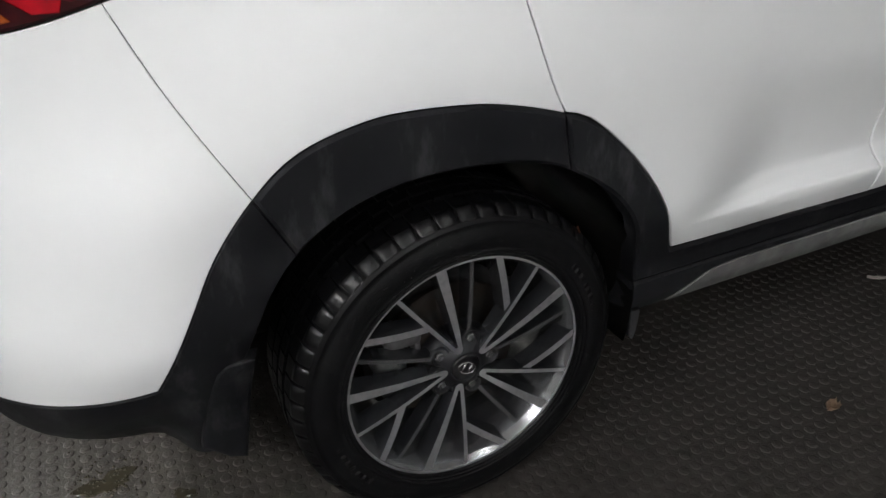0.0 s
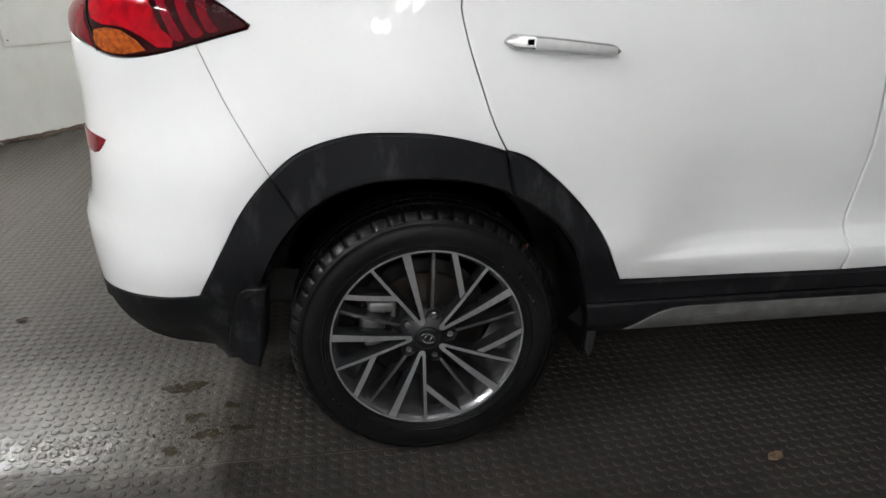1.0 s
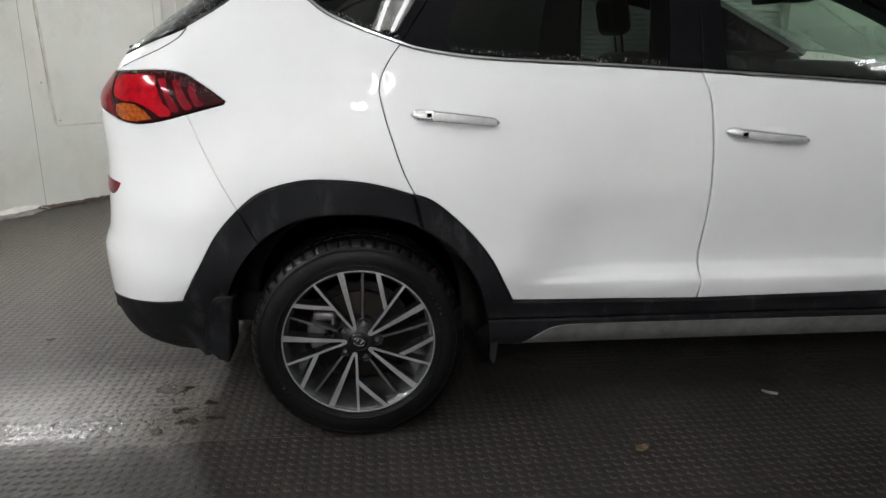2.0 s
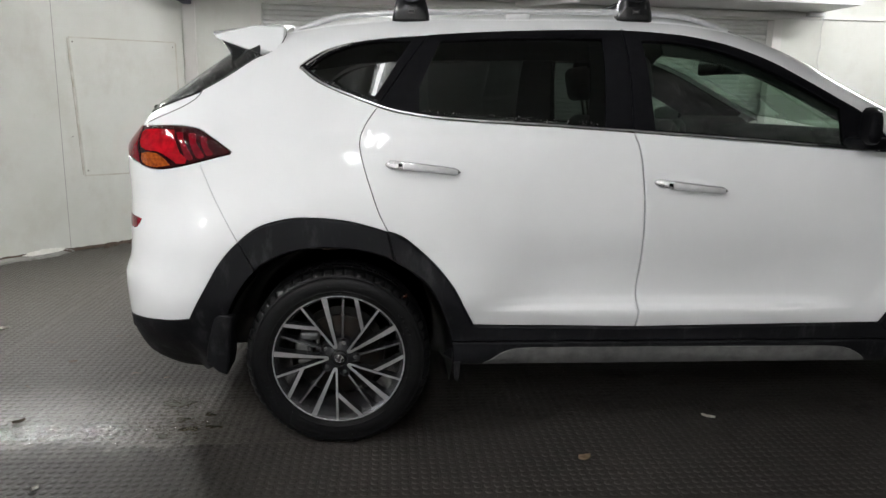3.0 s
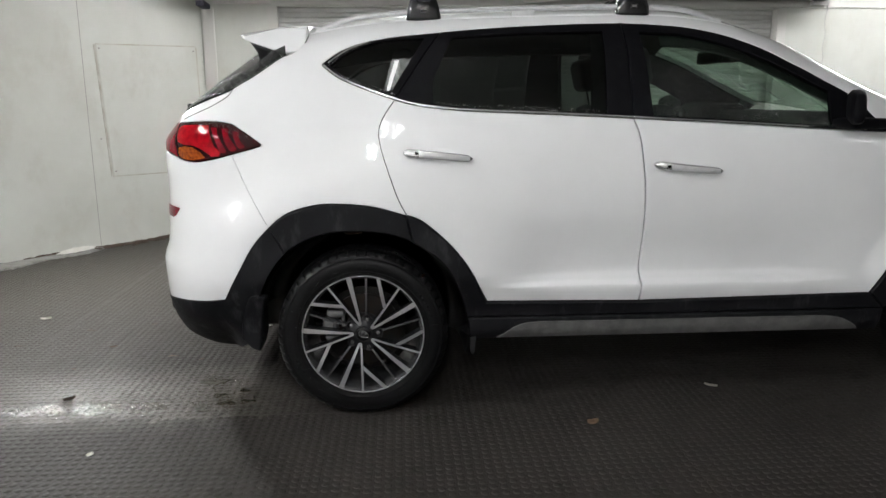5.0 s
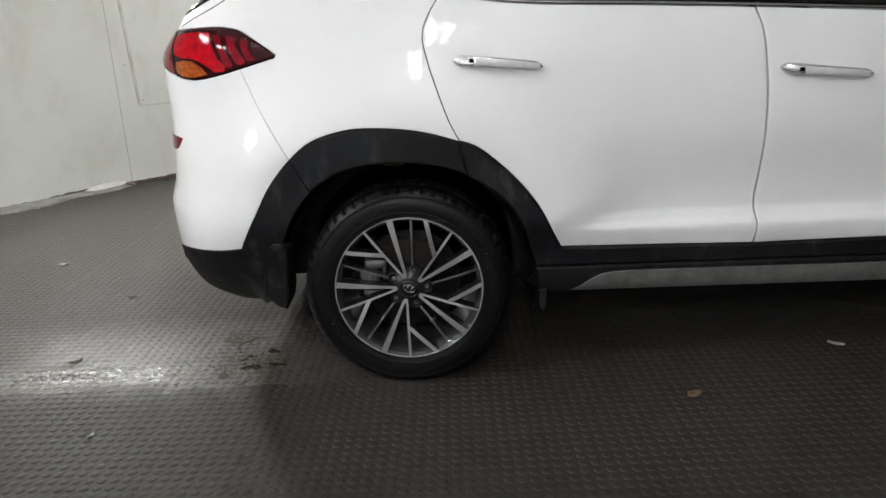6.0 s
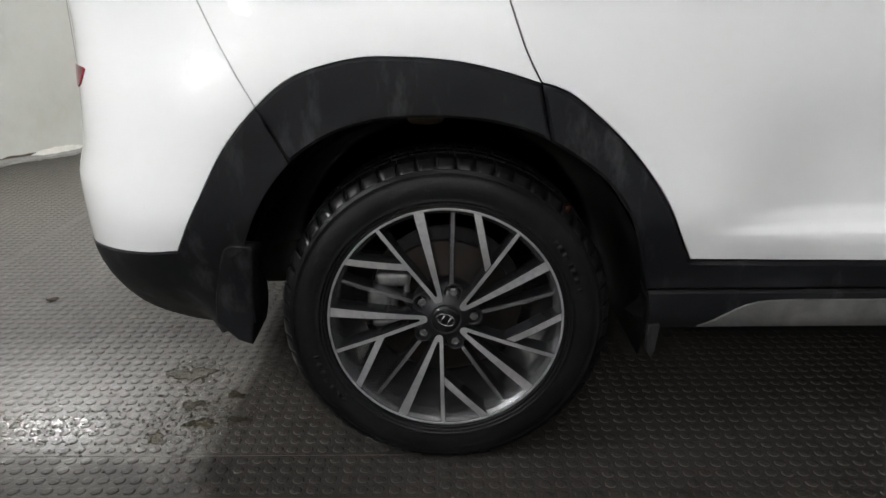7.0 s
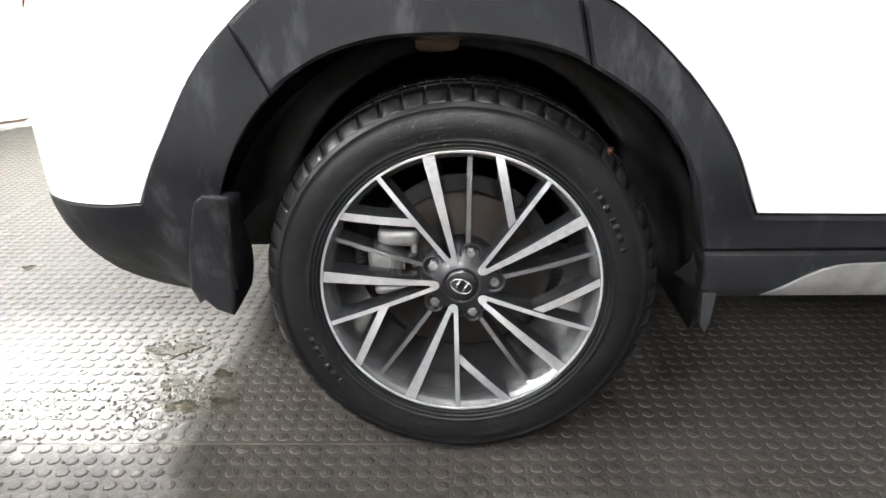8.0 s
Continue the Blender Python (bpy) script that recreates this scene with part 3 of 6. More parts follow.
panel("skirt_insert", join(curve2([(.556, .302), (.585, .319), (.625, .349), (.675, .368), (.75, .373)]), straight((.75, .373), (1.94, .370)),
                           curve2([(1.94, .370), (2.03, .363), (2.095, .338), (2.132, .312), (2.140, .302)]), straight((2.140, .302), (.556, .302))),
      SILVER, car, "grey silver-painted skirt insert, dirty", off=0.008, thick=0.012, gap=0.0, edge=0.0015)
panel("skirt_flap", [(.444, .31), (.446, .245), (.456, .230), (.464, .25), (.470, .31)], BLACK_TRIM, car, surface=lambda s, v, off: (*skin(s, max(v, .36), off)[:2], v), off=0.0, thick=0.02, gap=0.0, edge=0.002)

# mud flap behind the rear wheel: a rounded block on the bumper's end, its web running in behind the tyre
for mirror in (False, True):
    bm = bmesh.new()
    line = join(curve2([(-.392, .520), (-.437, .524), (-.454, .512), (-.478, .452), (-.495, .379), (-.503, .325)]), straight((-.503, .325), (-.462, .280)),
                straight((-.462, .280), (-.430, .268)), curve2([(-.430, .268), (-.420, .33), (-.408, .42), (-.392, .520)], .03))
    rings = []
    for depth, shrink in ((0.0, .009), (.0006, .005), (.0025, .002), (.006, 0.0), (.035, 0.0), (.10, .002), (.105, .006)):
        ring = []
        for x, z in inset(line, shrink):
            y = skin(-.44, max(z, .30))[1] - .008 + (depth if depth < .03 else .03 + (depth - .03) * (1 - .9 * smooth(.36, .48, z)))
            inner = min(max(depth - .03, 0) / .07, 1)
            x += inner * .012 * smooth(-.47, -.44, x)
            z += inner * .020 * (1 - smooth(.27, .33, z))
            ring.append(bm.verts.new((x, 2 * HALF - y if mirror else y, z)))
        rings.append(ring)
    for a, b in zip(rings, rings[1:]):
        for k in range(len(a)):
            bm.faces.new((a[k], a[(k + 1) % len(a)], b[(k + 1) % len(a)], b[k]))
    spine = []
    for v in rings[0]:
        z = min(max(v.co.z, .30), .495)
        spine.append(bm.verts.new((-.434 - .030 * (.52 - z) / .2, v.co.y, z)))
    for k in range(len(spine)):
        j = (k + 1) % len(spine)
        bm.faces.new((spine[k], spine[j], rings[0][j], rings[0][k]))
    bm.faces.new(rings[-1])
    bmesh.ops.remove_doubles(bm, verts=bm.verts[:], dist=.0004)
    bmesh.ops.recalc_face_normals(bm, faces=bm.faces[:])
    part("mud_flap", bm, BLACK_TRIM, car)

# window bands: frame, glass, bright strip
QUARTER_GLASS = join(straight((.128, 1.318), (.272, 1.562)), curve2([(.272, 1.562), (.13, 1.562), (.056, 1.549), (-.035, 1.513), (-.108, 1.460)]),
                     curve2([(-.108, 1.460), (-.055, 1.408), (.02, 1.364), (.128, 1.318)]))
REAR_GLASS = join(straight((.297, 1.277), (.297, 1.366)), straight((.297, 1.366), (.382, 1.56)), curve2([(.382, 1.56), (.65, 1.572), (1.0, 1.574)]),
                  straight((1.0, 1.574), (1.0, 1.228)), curve2([(1.0, 1.228), (.62, 1.243), (.297, 1.277)]))
FRONT_GLASS = join(straight((1.190, 1.220), (1.151, 1.568)), curve2([(1.151, 1.568), (1.30, 1.566), (1.46, 1.545), (1.63, 1.503), (1.80, 1.445), (1.94, 1.385)]),
                   straight((1.94, 1.385), (1.942, 1.172)), straight((1.942, 1.172), (1.190, 1.220)))
DIAG_LO, DIAG_HI = (.145, 1.295), (.338, 1.593)
PILLAR_LO, PILLAR_HI = (1.108, 1.21), (1.085, 1.623)
panel("quarter_window_frame", join(cut(BELT_LINE, (-.138, 1.462), DIAG_LO), straight(DIAG_LO, DIAG_HI), cut(BAND_TOP, DIAG_HI, (-.138, 1.475))), WINDOW_BLACK, car,
      holes=[QUARTER_GLASS], off=-0.001, gap=0.001)
panel("quarter_window", QUARTER_GLASS, PRIVACY, car, off=-0.006, thick=0.004, gap=0, edge=0.001)
panel("window_frame", join(cut(BELT_LINE, DIAG_LO, PILLAR_LO), straight(PILLAR_LO, PILLAR_HI), cut(BAND_TOP, PILLAR_HI, DIAG_HI), straight(DIAG_HI, DIAG_LO)),
      WINDOW_BLACK, rear_door, holes=[REAR_GLASS], off=0.001, gap=0.0015)
panel("window", REAR_GLASS, PRIVACY, rear_door, "dark privacy glass", off=-0.006, thick=0.004, gap=0, edge=0.001)
panel("window_frame", join(cut(BELT_LINE, PILLAR_LO, (2.25, 1.147)), cut(BAND_TOP, (2.25, 1.152), PILLAR_HI), straight(PILLAR_HI, PILLAR_LO)),
      WINDOW_BLACK, front_door, holes=[FRONT_GLASS], off=0.001, gap=0.0015)
panel("window", FRONT_GLASS, GREEN_GLASS, front_door, "green tinted glass with rain drops", off=-0.006, thick=0.004, gap=0, edge=0.001)


def ribbon(line, width):
    """A narrow outline along a line, above it."""
    up = []
    for i, p in enumerate(line):
        a, b = line[max(i - 1, 0)], line[min(i + 1, len(line) - 1)]
        d = math.hypot(b[0] - a[0], b[1] - a[1]) or 1
        up.append((p[0] - (b[1] - a[1]) / d * width, p[1] + (b[0] - a[0]) / d * width))
    return list(line) + up[::-1]


panel("bright_strip", ribbon(cut(BELT_LINE, (-.138, 1.462), DIAG_LO), 0.011), CHROME, car, "chrome strip", off=0.004, thick=0.012, gap=0, edge=0.002, step=0.05)
panel("bright_strip", ribbon(cut(BELT_LINE, DIAG_LO, PILLAR_LO), 0.010), CHROME, rear_door, "chrome strip", off=0.004, thick=0.012, gap=0, edge=0.002, step=0.05)
panel("bright_strip", ribbon(cut(BELT_LINE, PILLAR_LO, (2.08, 1.153)), 0.010), CHROME, front_door, "chrome strip", off=0.004, thick=0.012, gap=0, edge=0.002, step=0.05)
panel("bright_strip", ribbon(curve2([(-.112, 1.472), (-.04, 1.522), (.056, 1.558)]), 0.006), CHROME, car, "chrome strip", off=0.003, thick=0.01, gap=0, edge=0.001, step=0.05)


# door handles: chrome grip over a shallow cup
def handle(s0, v0, s1, v1, doors):
    for mirror, door in ((False, doors[0]), (True, doors[1])):
        flip = (lambda p: (p[0], 2 * HALF - p[1], p[2])) if mirror else (lambda p: p)
        bm = bmesh.new()
        n = 26
        rings = []
        for i in range(n + 1):
            t = i / n
            s, v = s0 + (s1 - s0) * t, v0 + (v1 - v0) * t
            taper = min(1, (t / .07) ** .5, ((1 - t) / .07) ** .5) if 0 < t < 1 else 0.12
            hh = (.0175 - .0035 * t) * max(taper, .12)
            lift = .010 + .024 * math.sin(math.pi * min(max((t - .02) / .96, 0), 1)) ** .5
            ring = []
            for a, b in ((-1, -.010), (-.85, 0.0), (-.62, .003), (.0, .001), (.62, .003), (.85, 0.0), (1, -.010)):
                ring.append(bm.verts.new(flip(skin(s, v + hh * a, lift + b))))
            rings.append(ring)
        for a, b in zip(rings, rings[1:]):
            for j in range(6):
                f = bm.faces.new((a[j], b[j], b[j + 1], a[j + 1]))
                f.material_index = 1 if (.22 < rings.index(a) / n < .95 and j in (1, 2, 3)) else 0
        for r in (rings[0], rings[-1]):
            bm.faces.new(r)
        bmesh.ops.recalc_face_normals(bm, faces=bm.faces[:])
        bmesh.ops.solidify(bm, geom=bm.faces[:], thickness=0.003)
        h = part("door_handle", bm, [HANDLE_CHROME, BRIGHT], door, "chrome handle")
        bm = bmesh.new()
        cs, cv = s0 + (s1 - s0) * .55, v0 + (v1 - v0) * .55
        rings = []
        for k in range(7):
            rr = 1 - k / 6.5
            rings.append([bm.verts.new(flip(skin(cs + .062 * rr * math.cos(j * math.tau / 32), cv + .033 * rr * math.sin(j * math.tau / 32),
                                                 .0012 + .0022 * math.sin(math.pi * rr) ** 2))) for j in range(32)])
        for a, b in zip(rings, rings[1:]):
            for j in range(32):
                bm.faces.new((a[j], a[(j + 1) % 32], b[(j + 1) % 32], b[j]))
        bmesh.ops.recalc_face_normals(bm, faces=bm.faces[:])
        part("handle_cup", bm, PAINT, door)
        bm = bmesh.new()
        s, v = s0 + (s1 - s0) * .19, v0 + (v1 - v0) * .19
        for ds in (0,):
            q = [bm.verts.new(flip(skin(s + a, v + b, .0345))) for a, b in ((-.007, -.006), (.007, -.006), (.007, .006), (-.007, .006))]
            bm.faces.new(q)
        bmesh.ops.solidify(bm, geom=bm.faces[:], thickness=0.004)
        part("lock_button", bm, GLOSS_BLACK, door)


handle(.174, 1.083, .449, 1.057, rear_door)
handle(1.186, 1.025, 1.471, .997, front_door)

# tail lamps
lamp_outline = join(LAMP_LOW, LAMP_TOP, straight((-.88, 1.225), (-1.0, 1.13)))
lamp = panel("tail_lamp", lamp_outline, DARK_RED, car, "smoked red tail lamp", off=0.004, thick=0.03, gap=0.002, edge=0.004, step=0.025)
panel("brake_lens", join(curve2([(-.806, 1.177), (-.79, 1.19), (-.70, 1.196), (-.608, 1.194)]), curve2([(-.608, 1.194), (-.596, 1.166), (-.583, 1.148), (-.566, 1.116), (-.539, 1.095), (-.545, 1.077)]),
                         straight((-.545, 1.077), (-.578, 1.077)), curve2([(-.578, 1.077), (-.613, 1.1), (-.657, 1.117), (-.72, 1.121), (-.757, 1.130), (-.806, 1.177)])),
      RED, lamp, off=0.0062, thick=0.003, gap=0, edge=0.0012, step=0.02)
for fin in ([(-.595, 1.186), (-.566, 1.186), (-.558, 1.165), (-.542, 1.142), (-.515, 1.096), (-.540, 1.092), (-.556, 1.125), (-.573, 1.155)],
            [(-.542, 1.182), (-.511, 1.182), (-.506, 1.158), (-.494, 1.138), (-.471, 1.105), (-.498, 1.097), (-.519, 1.128), (-.532, 1.158)],
            [(-.490, 1.172), (-.463, 1.170), (-.461, 1.152), (-.455, 1.135), (-.438, 1.112), (-.462, 1.107), (-.476, 1.128), (-.485, 1.152)]):
    panel("lamp_fin", curve2(fin + fin[:1], .008)[:-1], MID_RED, lamp, off=0.0062, thick=0.003, gap=0, edge=0.0015, step=0.02)
panel("indicator", join(curve2([(-.745, 1.109), (-.70, 1.115), (-.662, 1.111), (-.628, 1.094), (-.604, 1.071)]), curve2([(-.604, 1.071), (-.656, 1.062), (-.712, 1.066), (-.745, 1.080)]),
                        straight((-.745, 1.080), (-.745, 1.109))), AMBER, lamp, "amber indicator lens", off=0.0062, thick=0.003, gap=0, edge=0.0012, step=0.02)
panel("lamp_wing", join(curve2([(-.748, 1.072), (-.770, 1.110), (-.825, 1.170), (-.862, 1.214)]), straight((-.862, 1.214), (-.885, 1.212)), straight((-.885, 1.212), (-.975, 1.135)),
                        curve2([(-.975, 1.135), (-.90, 1.103), (-.80, 1.086), (-.748, 1.072)])), MID_RED, lamp, "pale red rear face of the lamp", off=0.0058, thick=0.003, gap=0, edge=0.001, step=0.02)
panel("lamp_split", ribbon(curve2([(-.733, 1.066), (-.754, 1.107), (-.811, 1.170), (-.85, 1.222)]), 0.004), GLOSS_BLACK, lamp, off=0.0066, thick=0.003, gap=0, edge=0.0005, step=0.05)
panel("reflector", curve2([(-.98, .864), (-.87, .868), (-.771, .864), (-.80, .84), (-.849, .822), (-.98, .825)]), MID_RED, car, "red bumper reflector",
      off=0.003, thick=0.01, gap=0, edge=0.002, step=0.02)

# inner shell, wheel wells and floor pan, all dark
shell_line = [(S_END + .02, .42), (-.9, .40), (-.5, .31)] + [q for q in straight((-.47, .30), (-.47, .34))] \
    + [(.47 * math.cos(a), .345 + .47 * math.sin(a)) for a in [math.radians(185 - 190 * k / 30) for k in range(31)]] + straight((.48, .29), (2.19, .29), .1) \
    + [(2.67 + .47 * math.cos(a), .345 + .47 * math.sin(a)) for a in [math.radians(185 - 190 * k / 30) for k in range(31)]] + [(3.2, .31), (S_NOSE - .02, .31), (S_NOSE - .02, .80), (3.1, .88),
                                                                                                                       (2.6, 1.02), (2.3, 1.12), (1.08, 1.185), (.3, 1.20), (.1, 1.25), (-.2, 1.32), (-.45, 1.32), (-.6, 1.28), (-.78, 1.17), (S_END + .02, 1.15)]
panel("body_shell", shell_line, DARK, car, off=-0.035, thick=0.01, gap=0, edge=0.001, step=0.06)
for cx in (0.0, 2.67):
    for mirror in (False, True):
        bm = bmesh.new()
        prof = [(.437, .052), (.437, .30), (.42, .37), (.38, .385), (.02, .385)]
        if mirror:
            prof = [(r, 2 * HALF - y) for r, y in prof]
        lathe(bm, prof, 40, (cx, 0, .345), arc=(math.radians(-14), math.radians(171)))
        bmesh.ops.solidify(bm, geom=bm.faces[:], thickness=0.006)
        part("wheel_well", bm, LINER, car)
for name, lo, hi in (("floor_pan", (.46, .34, .27), (2.22, 2 * HALF - .34, .36)), ("rear_axle_pan", (-.70, .42, .27), (.47, 2 * HALF - .42, .48)),
                     ("engine_tray", (2.20, .42, .24), (3.30, 2 * HALF - .42, .50)), ("boot_pan", (-.84, .25, .40), (-.44, 2 * HALF - .25, .52))):
    bm = bmesh.new()
    box(bm, lo, hi, .02)
    part(name, bm, DARK, car)
bm = bmesh.new()
tube(bm, [(-.75, 1.35, .33), (-.55, 1.35, .33)], .085, 16, 0.7)
part("exhaust_box", bm, STEEL, car)
# coil spring seat showing at the top of the rear arch
bm = bmesh.new()
tube(bm, [(-.04, .19, .90), (-.04, .19, .764), (-.04, .19, .758), (-.04, .19, .757), (-.04, .19, .744), (-.04, .19, .738)], [.060, .060, .056, .040, .040, .034], 24)
part("spring_seat", bm, RUST, car)


# wheels
def wheel_bm_parts():
    """Tyre, rim and brake of one wheel about the origin, its outer face towards -y."""
    out = []
    bm = bmesh.new()
    side = [(.243, .012), (.2475, .002), (.2520, -.004), (.2525, -.0062), (.2545, -.0062), (.2550, -.0052), (.2590, -.0078), (.2596, -.0088), (.2606, -.0088), (.2612, -.0084), (.266, -.0103), (.2666, -.0112), (.2676, -.0112), (.2682, -.0108), (.275, -.0122), (.284, -.0130), (.293, -.0130), (.302, -.0118), (.311, -.0092), (.319, -.0056),
            (.3200, -.0062), (.3222, -.0062), (.3235, -.0050), (.3262, -.0034), (.3295, -.0010), (.3302, .0035), (.334, .010), (.339, .020)]
    tread = [(.340, .024), (.341, .060), (.336, .061), (.336, .069), (.342, .070), (.3425, .098), (.336, .099), (.336, .107), (.3425, .108), (.3425, .136), (.336, .137), (.336, .145),
             (.341, .146), (.340, .185), (.330, .205), (.30, .218), (.26, .212), (.236, .20)]
    lathe(bm, side + tread, 128)
    out.append(("tyre", bm, RUBBER))
    bm = bmesh.new()
    count = 54
    for i in range(count):
        for part_i, (ya, yb, ra, rb) in enumerate(((.013, .060, .3395, .3485), (.070, .098, .342, .3505), (.108, .136, .342, .3505), (.146, .186, .340, .349))):
            jitter = .35 if part_i in (1, 3) else 0
            a0 = (i + jitter) * math.tau / count
            wide = 0.89 * math.tau / count
            vs = []
            for ang, y, r in ((a0, ya, ra - .004), (a0 + wide, ya, ra - .004), (a0 + wide, yb, ra), (a0, yb, ra),
                              (a0, ya + (.012 if part_i == 0 else 0), rb - (.002 if part_i == 0 else 0)), (a0 + wide, ya + (.012 if part_i == 0 else 0), rb - (.002 if part_i == 0 else 0)), (a0 + wide, yb, rb), (a0, yb, rb)):
                vs.append(bm.verts.new((r * math.cos(ang), y, r * math.sin(ang))))
            for q in ((4, 5, 6, 7), (0, 1, 5, 4), (1, 2, 6, 5), (3, 7, 6, 2), (0, 4, 7, 3)):
                bm.faces.new([vs[k] for k in q])
    bmesh.ops.recalc_face_normals(bm, faces=bm.faces[:])
    out.append(("tread", bm, RUBBER))
    # raised marks moulded into the sidewall, unreadable
    bm = bmesh.new()
    for middle, letters, ra, rb in ((208, 7, .281, .293), (28, 7, .281, .293)):
        for k in range(letters):
            a0 = math.radians(middle + (k - letters / 2) * 3.9)
            a1 = a0 + math.radians(2.9 if k % 3 else 1.6)
            rows = []
            for r, y in ((ra, -.0122), (ra + .001, -.01310), (rb - .001, -.01310), (rb, -.0122)):
                rows.append([bm.verts.new((r * math.cos(a), y, r * math.sin(a))) for a in (a0, a1)])
            for p, q in zip(rows, rows[1:]):
                bm.faces.new((p[0], p[1], q[1], q[0]))
            bm.faces.new([p[0] for p in rows])
            bm.faces.new([p[1] for p in rows][::-1])
    bmesh.ops.recalc_face_normals(bm, faces=bm.faces[:])
    out.append(("sidewall_mark", bm, RUBBER))
    bm = bmesh.new()
    lathe(bm, [(.2490, .010), (.2505, .003), (.2497, -.001), (.2482, -.0016), (.2448, -.0004)], 128, material_index=0)
    lathe(bm, [(.2448, -.0004), (.2432, .003), (.2390, .008), (.2330, .020), (.2285, .05), (.222, .09), (.217, .15), (.214, .19)], 128, material_index=1)
    out.append(("rim", bm, [ALLOY, BARREL]))
    return out


def spoke(bm, p0, p1, w0, w1, y0, y1, depth0, depth1, face=0, flank=1):
    """A bar in the wheel's plane from p0 to p1 (angle, radius), machined in front, painted on its flanks."""
    a = Vector((p0[1] * math.cos(p0[0]), p0[1] * math.sin(p0[0])))
    b = Vector((p1[1] * math.cos(p1[0]), p1[1] * math.sin(p1[0])))
    d = (b - a).normalized()
    n = Vector((-d.y, d.x))
    rings = []
    for k in range(5):
        t = k / 4
        c = a + (b - a) * t
        w = w0 + (w1 - w0) * t
        y = y0 + (y1 - y0) * t - .004 * math.sin(math.pi * t)
        dep = depth0 + (depth1 - depth0) * t
        prof = ((-.5 * w - .004, y + dep), (-.5 * w - .0008, y + .0035), (-.5 * w, y + .0008), (.5 * w, y + .0008), (.5 * w + .0008, y + .0035), (.5 * w + .004, y + dep))
        rings.append([bm.verts.new((c.x + n.x * q, yy, c.y + n.y * q)) for q, yy in prof])
    for r, q in zip(rings, rings[1:]):
        for j in range(5):
            f = bm.faces.new((r[j], r[j + 1], q[j + 1], q[j]))
            f.material_index = face if j == 2 else flank
    for r in (rings[0], rings[-1]):
        bm.faces.new(r).material_index = flank


parts_ = wheel_bm_parts()
wheel = new("wheel")
wheel.parent = car
tagged(wheel, "two-tone machined alloy wheel with black tyre")
for name, bm, mat in parts_:
    piece = part(name, bm, mat, wheel, smooth_faces=name != "tread")
    if name == "sidewall_mark":
        tagged(piece, "unreadable marks moulded into black tyre rubber", kind="stuff")
# rounded shoulder blocks with notches between them, all on one mesh
bm = bmesh.new()
wide = .84 * math.tau / 54
rows = []
for r, y in ((.3285, -.0012), (.3292, -.0016), (.3310, .0000), (.3340, .0026), (.3380, .0068), (.3420, .0120), (.3462, .0190), (.3480, .0260), (.3440, .0270)):
    rows.append([bm.verts.new(((r - d) * math.cos(k * wide), y + d, (r - d) * math.sin(k * wide))) for k, d in ((0, .0016), (.07, .0004), (.3, 0), (.7, 0), (.93, .0004), (1, .0016))])
for p, q in zip(rows, rows[1:]):
    for k in range(5):
        bm.faces.new((p[k], p[k + 1], q[k + 1], q[k]))
for end in (0, 5):
    bm.faces.new([bm.verts.new(p[end].co) for p in rows])
bmesh.ops.recalc_face_normals(bm, faces=bm.faces[:])
first_block = part("shoulder_block", bm, WET_RUBBER, wheel)
for i in range(1, 54):
    again = new("shoulder_block", first_block.data)
    again.parent = wheel
    again.matrix_basis = Matrix.Rotation(-i * math.tau / 54, 4, "Y")
deg = math.radians
for g in range(5):
    base = deg(72 * g)
    bm = bmesh.new()
    apex = (base + deg(-108), .046)
    spoke(bm, (base + deg(-113.6), .046), (base + deg(-113.5), .2462), .0085, .021, .012, .0005, .03, .045)
    spoke(bm, (base + deg(-102.4), .046), (base + deg(-91.8), .2462), .0080, .0085, .012, .0005, .03, .045)
    tip = (.0475 * math.cos(apex[0]), 0, .0475 * math.sin(apex[0]))
    lathe(bm, [(.0118, .040), (.0092, .0155), (.0086, .0128), (.0004, .0124)], 18, tip, material_index=1)
    for f in bm.faces:
        c = f.calc_center_median()
        if math.hypot(c.x - tip[0], c.z - tip[2]) < .0088 and c.y < .0135:
            f.material_index = 0
    spoke(bm, (base + deg(-93.2), .142), (base + deg(-69.5), .2462), .014, .014, .0082, .0005, .035, .045)
    bmesh.ops.recalc_face_normals(bm, faces=bm.faces[:])
    part("spoke", bm, [ALLOY, GUNMETAL], wheel, smooth_faces=False)
    bm = bmesh.new()
    spoke(bm, (base + deg(-64), .075), (base + deg(-58), .239), .008, .008, .024, .016, .03, .04, face=0, flank=1)
    bmesh.ops.recalc_face_normals(bm, faces=bm.faces[:])
    part("painted_spoke", bm, [BARREL, GUNMETAL], wheel, smooth_faces=False)
    bm = bmesh.new()
    la = base + deg(-70.4)
    c = (.0600 * math.cos(la), 0, .0600 * math.sin(la))
    lathe(bm, [(.0205, .030), (.0200, .0225), (.0178, .0215), (.0160, .024), (.0150, .034), (.001, .034)], 24, c)
    bmesh.ops.recalc_face_normals(bm, faces=bm.faces[:])
    part("lug_pocket", bm, HUB_GREY, wheel)
    bm = bmesh.new()
    lathe(bm, [(.0105, .036), (.0105, .0235), (.0085, .0215), (.0045, .0212), (.0040, .0235), (.0005, .0235)], 6, c)
    bmesh.ops.recalc_face_normals(bm, faces=bm.faces[:])
    part("lug_nut", bm, BARREL, wheel, smooth_faces=False)
bm = bmesh.new()
lathe(bm, [(.080, .064), (.077, .044), (.066, .032), (.048, .020), (.0355, .0125), (.0325, .0118), (.0312, .0130), (.0310, .0165)], 48)
bmesh.ops.recalc_face_normals(bm, faces=bm.faces[:])
part("hub", bm, HUB_GREY, wheel)
bm = bmesh.new()
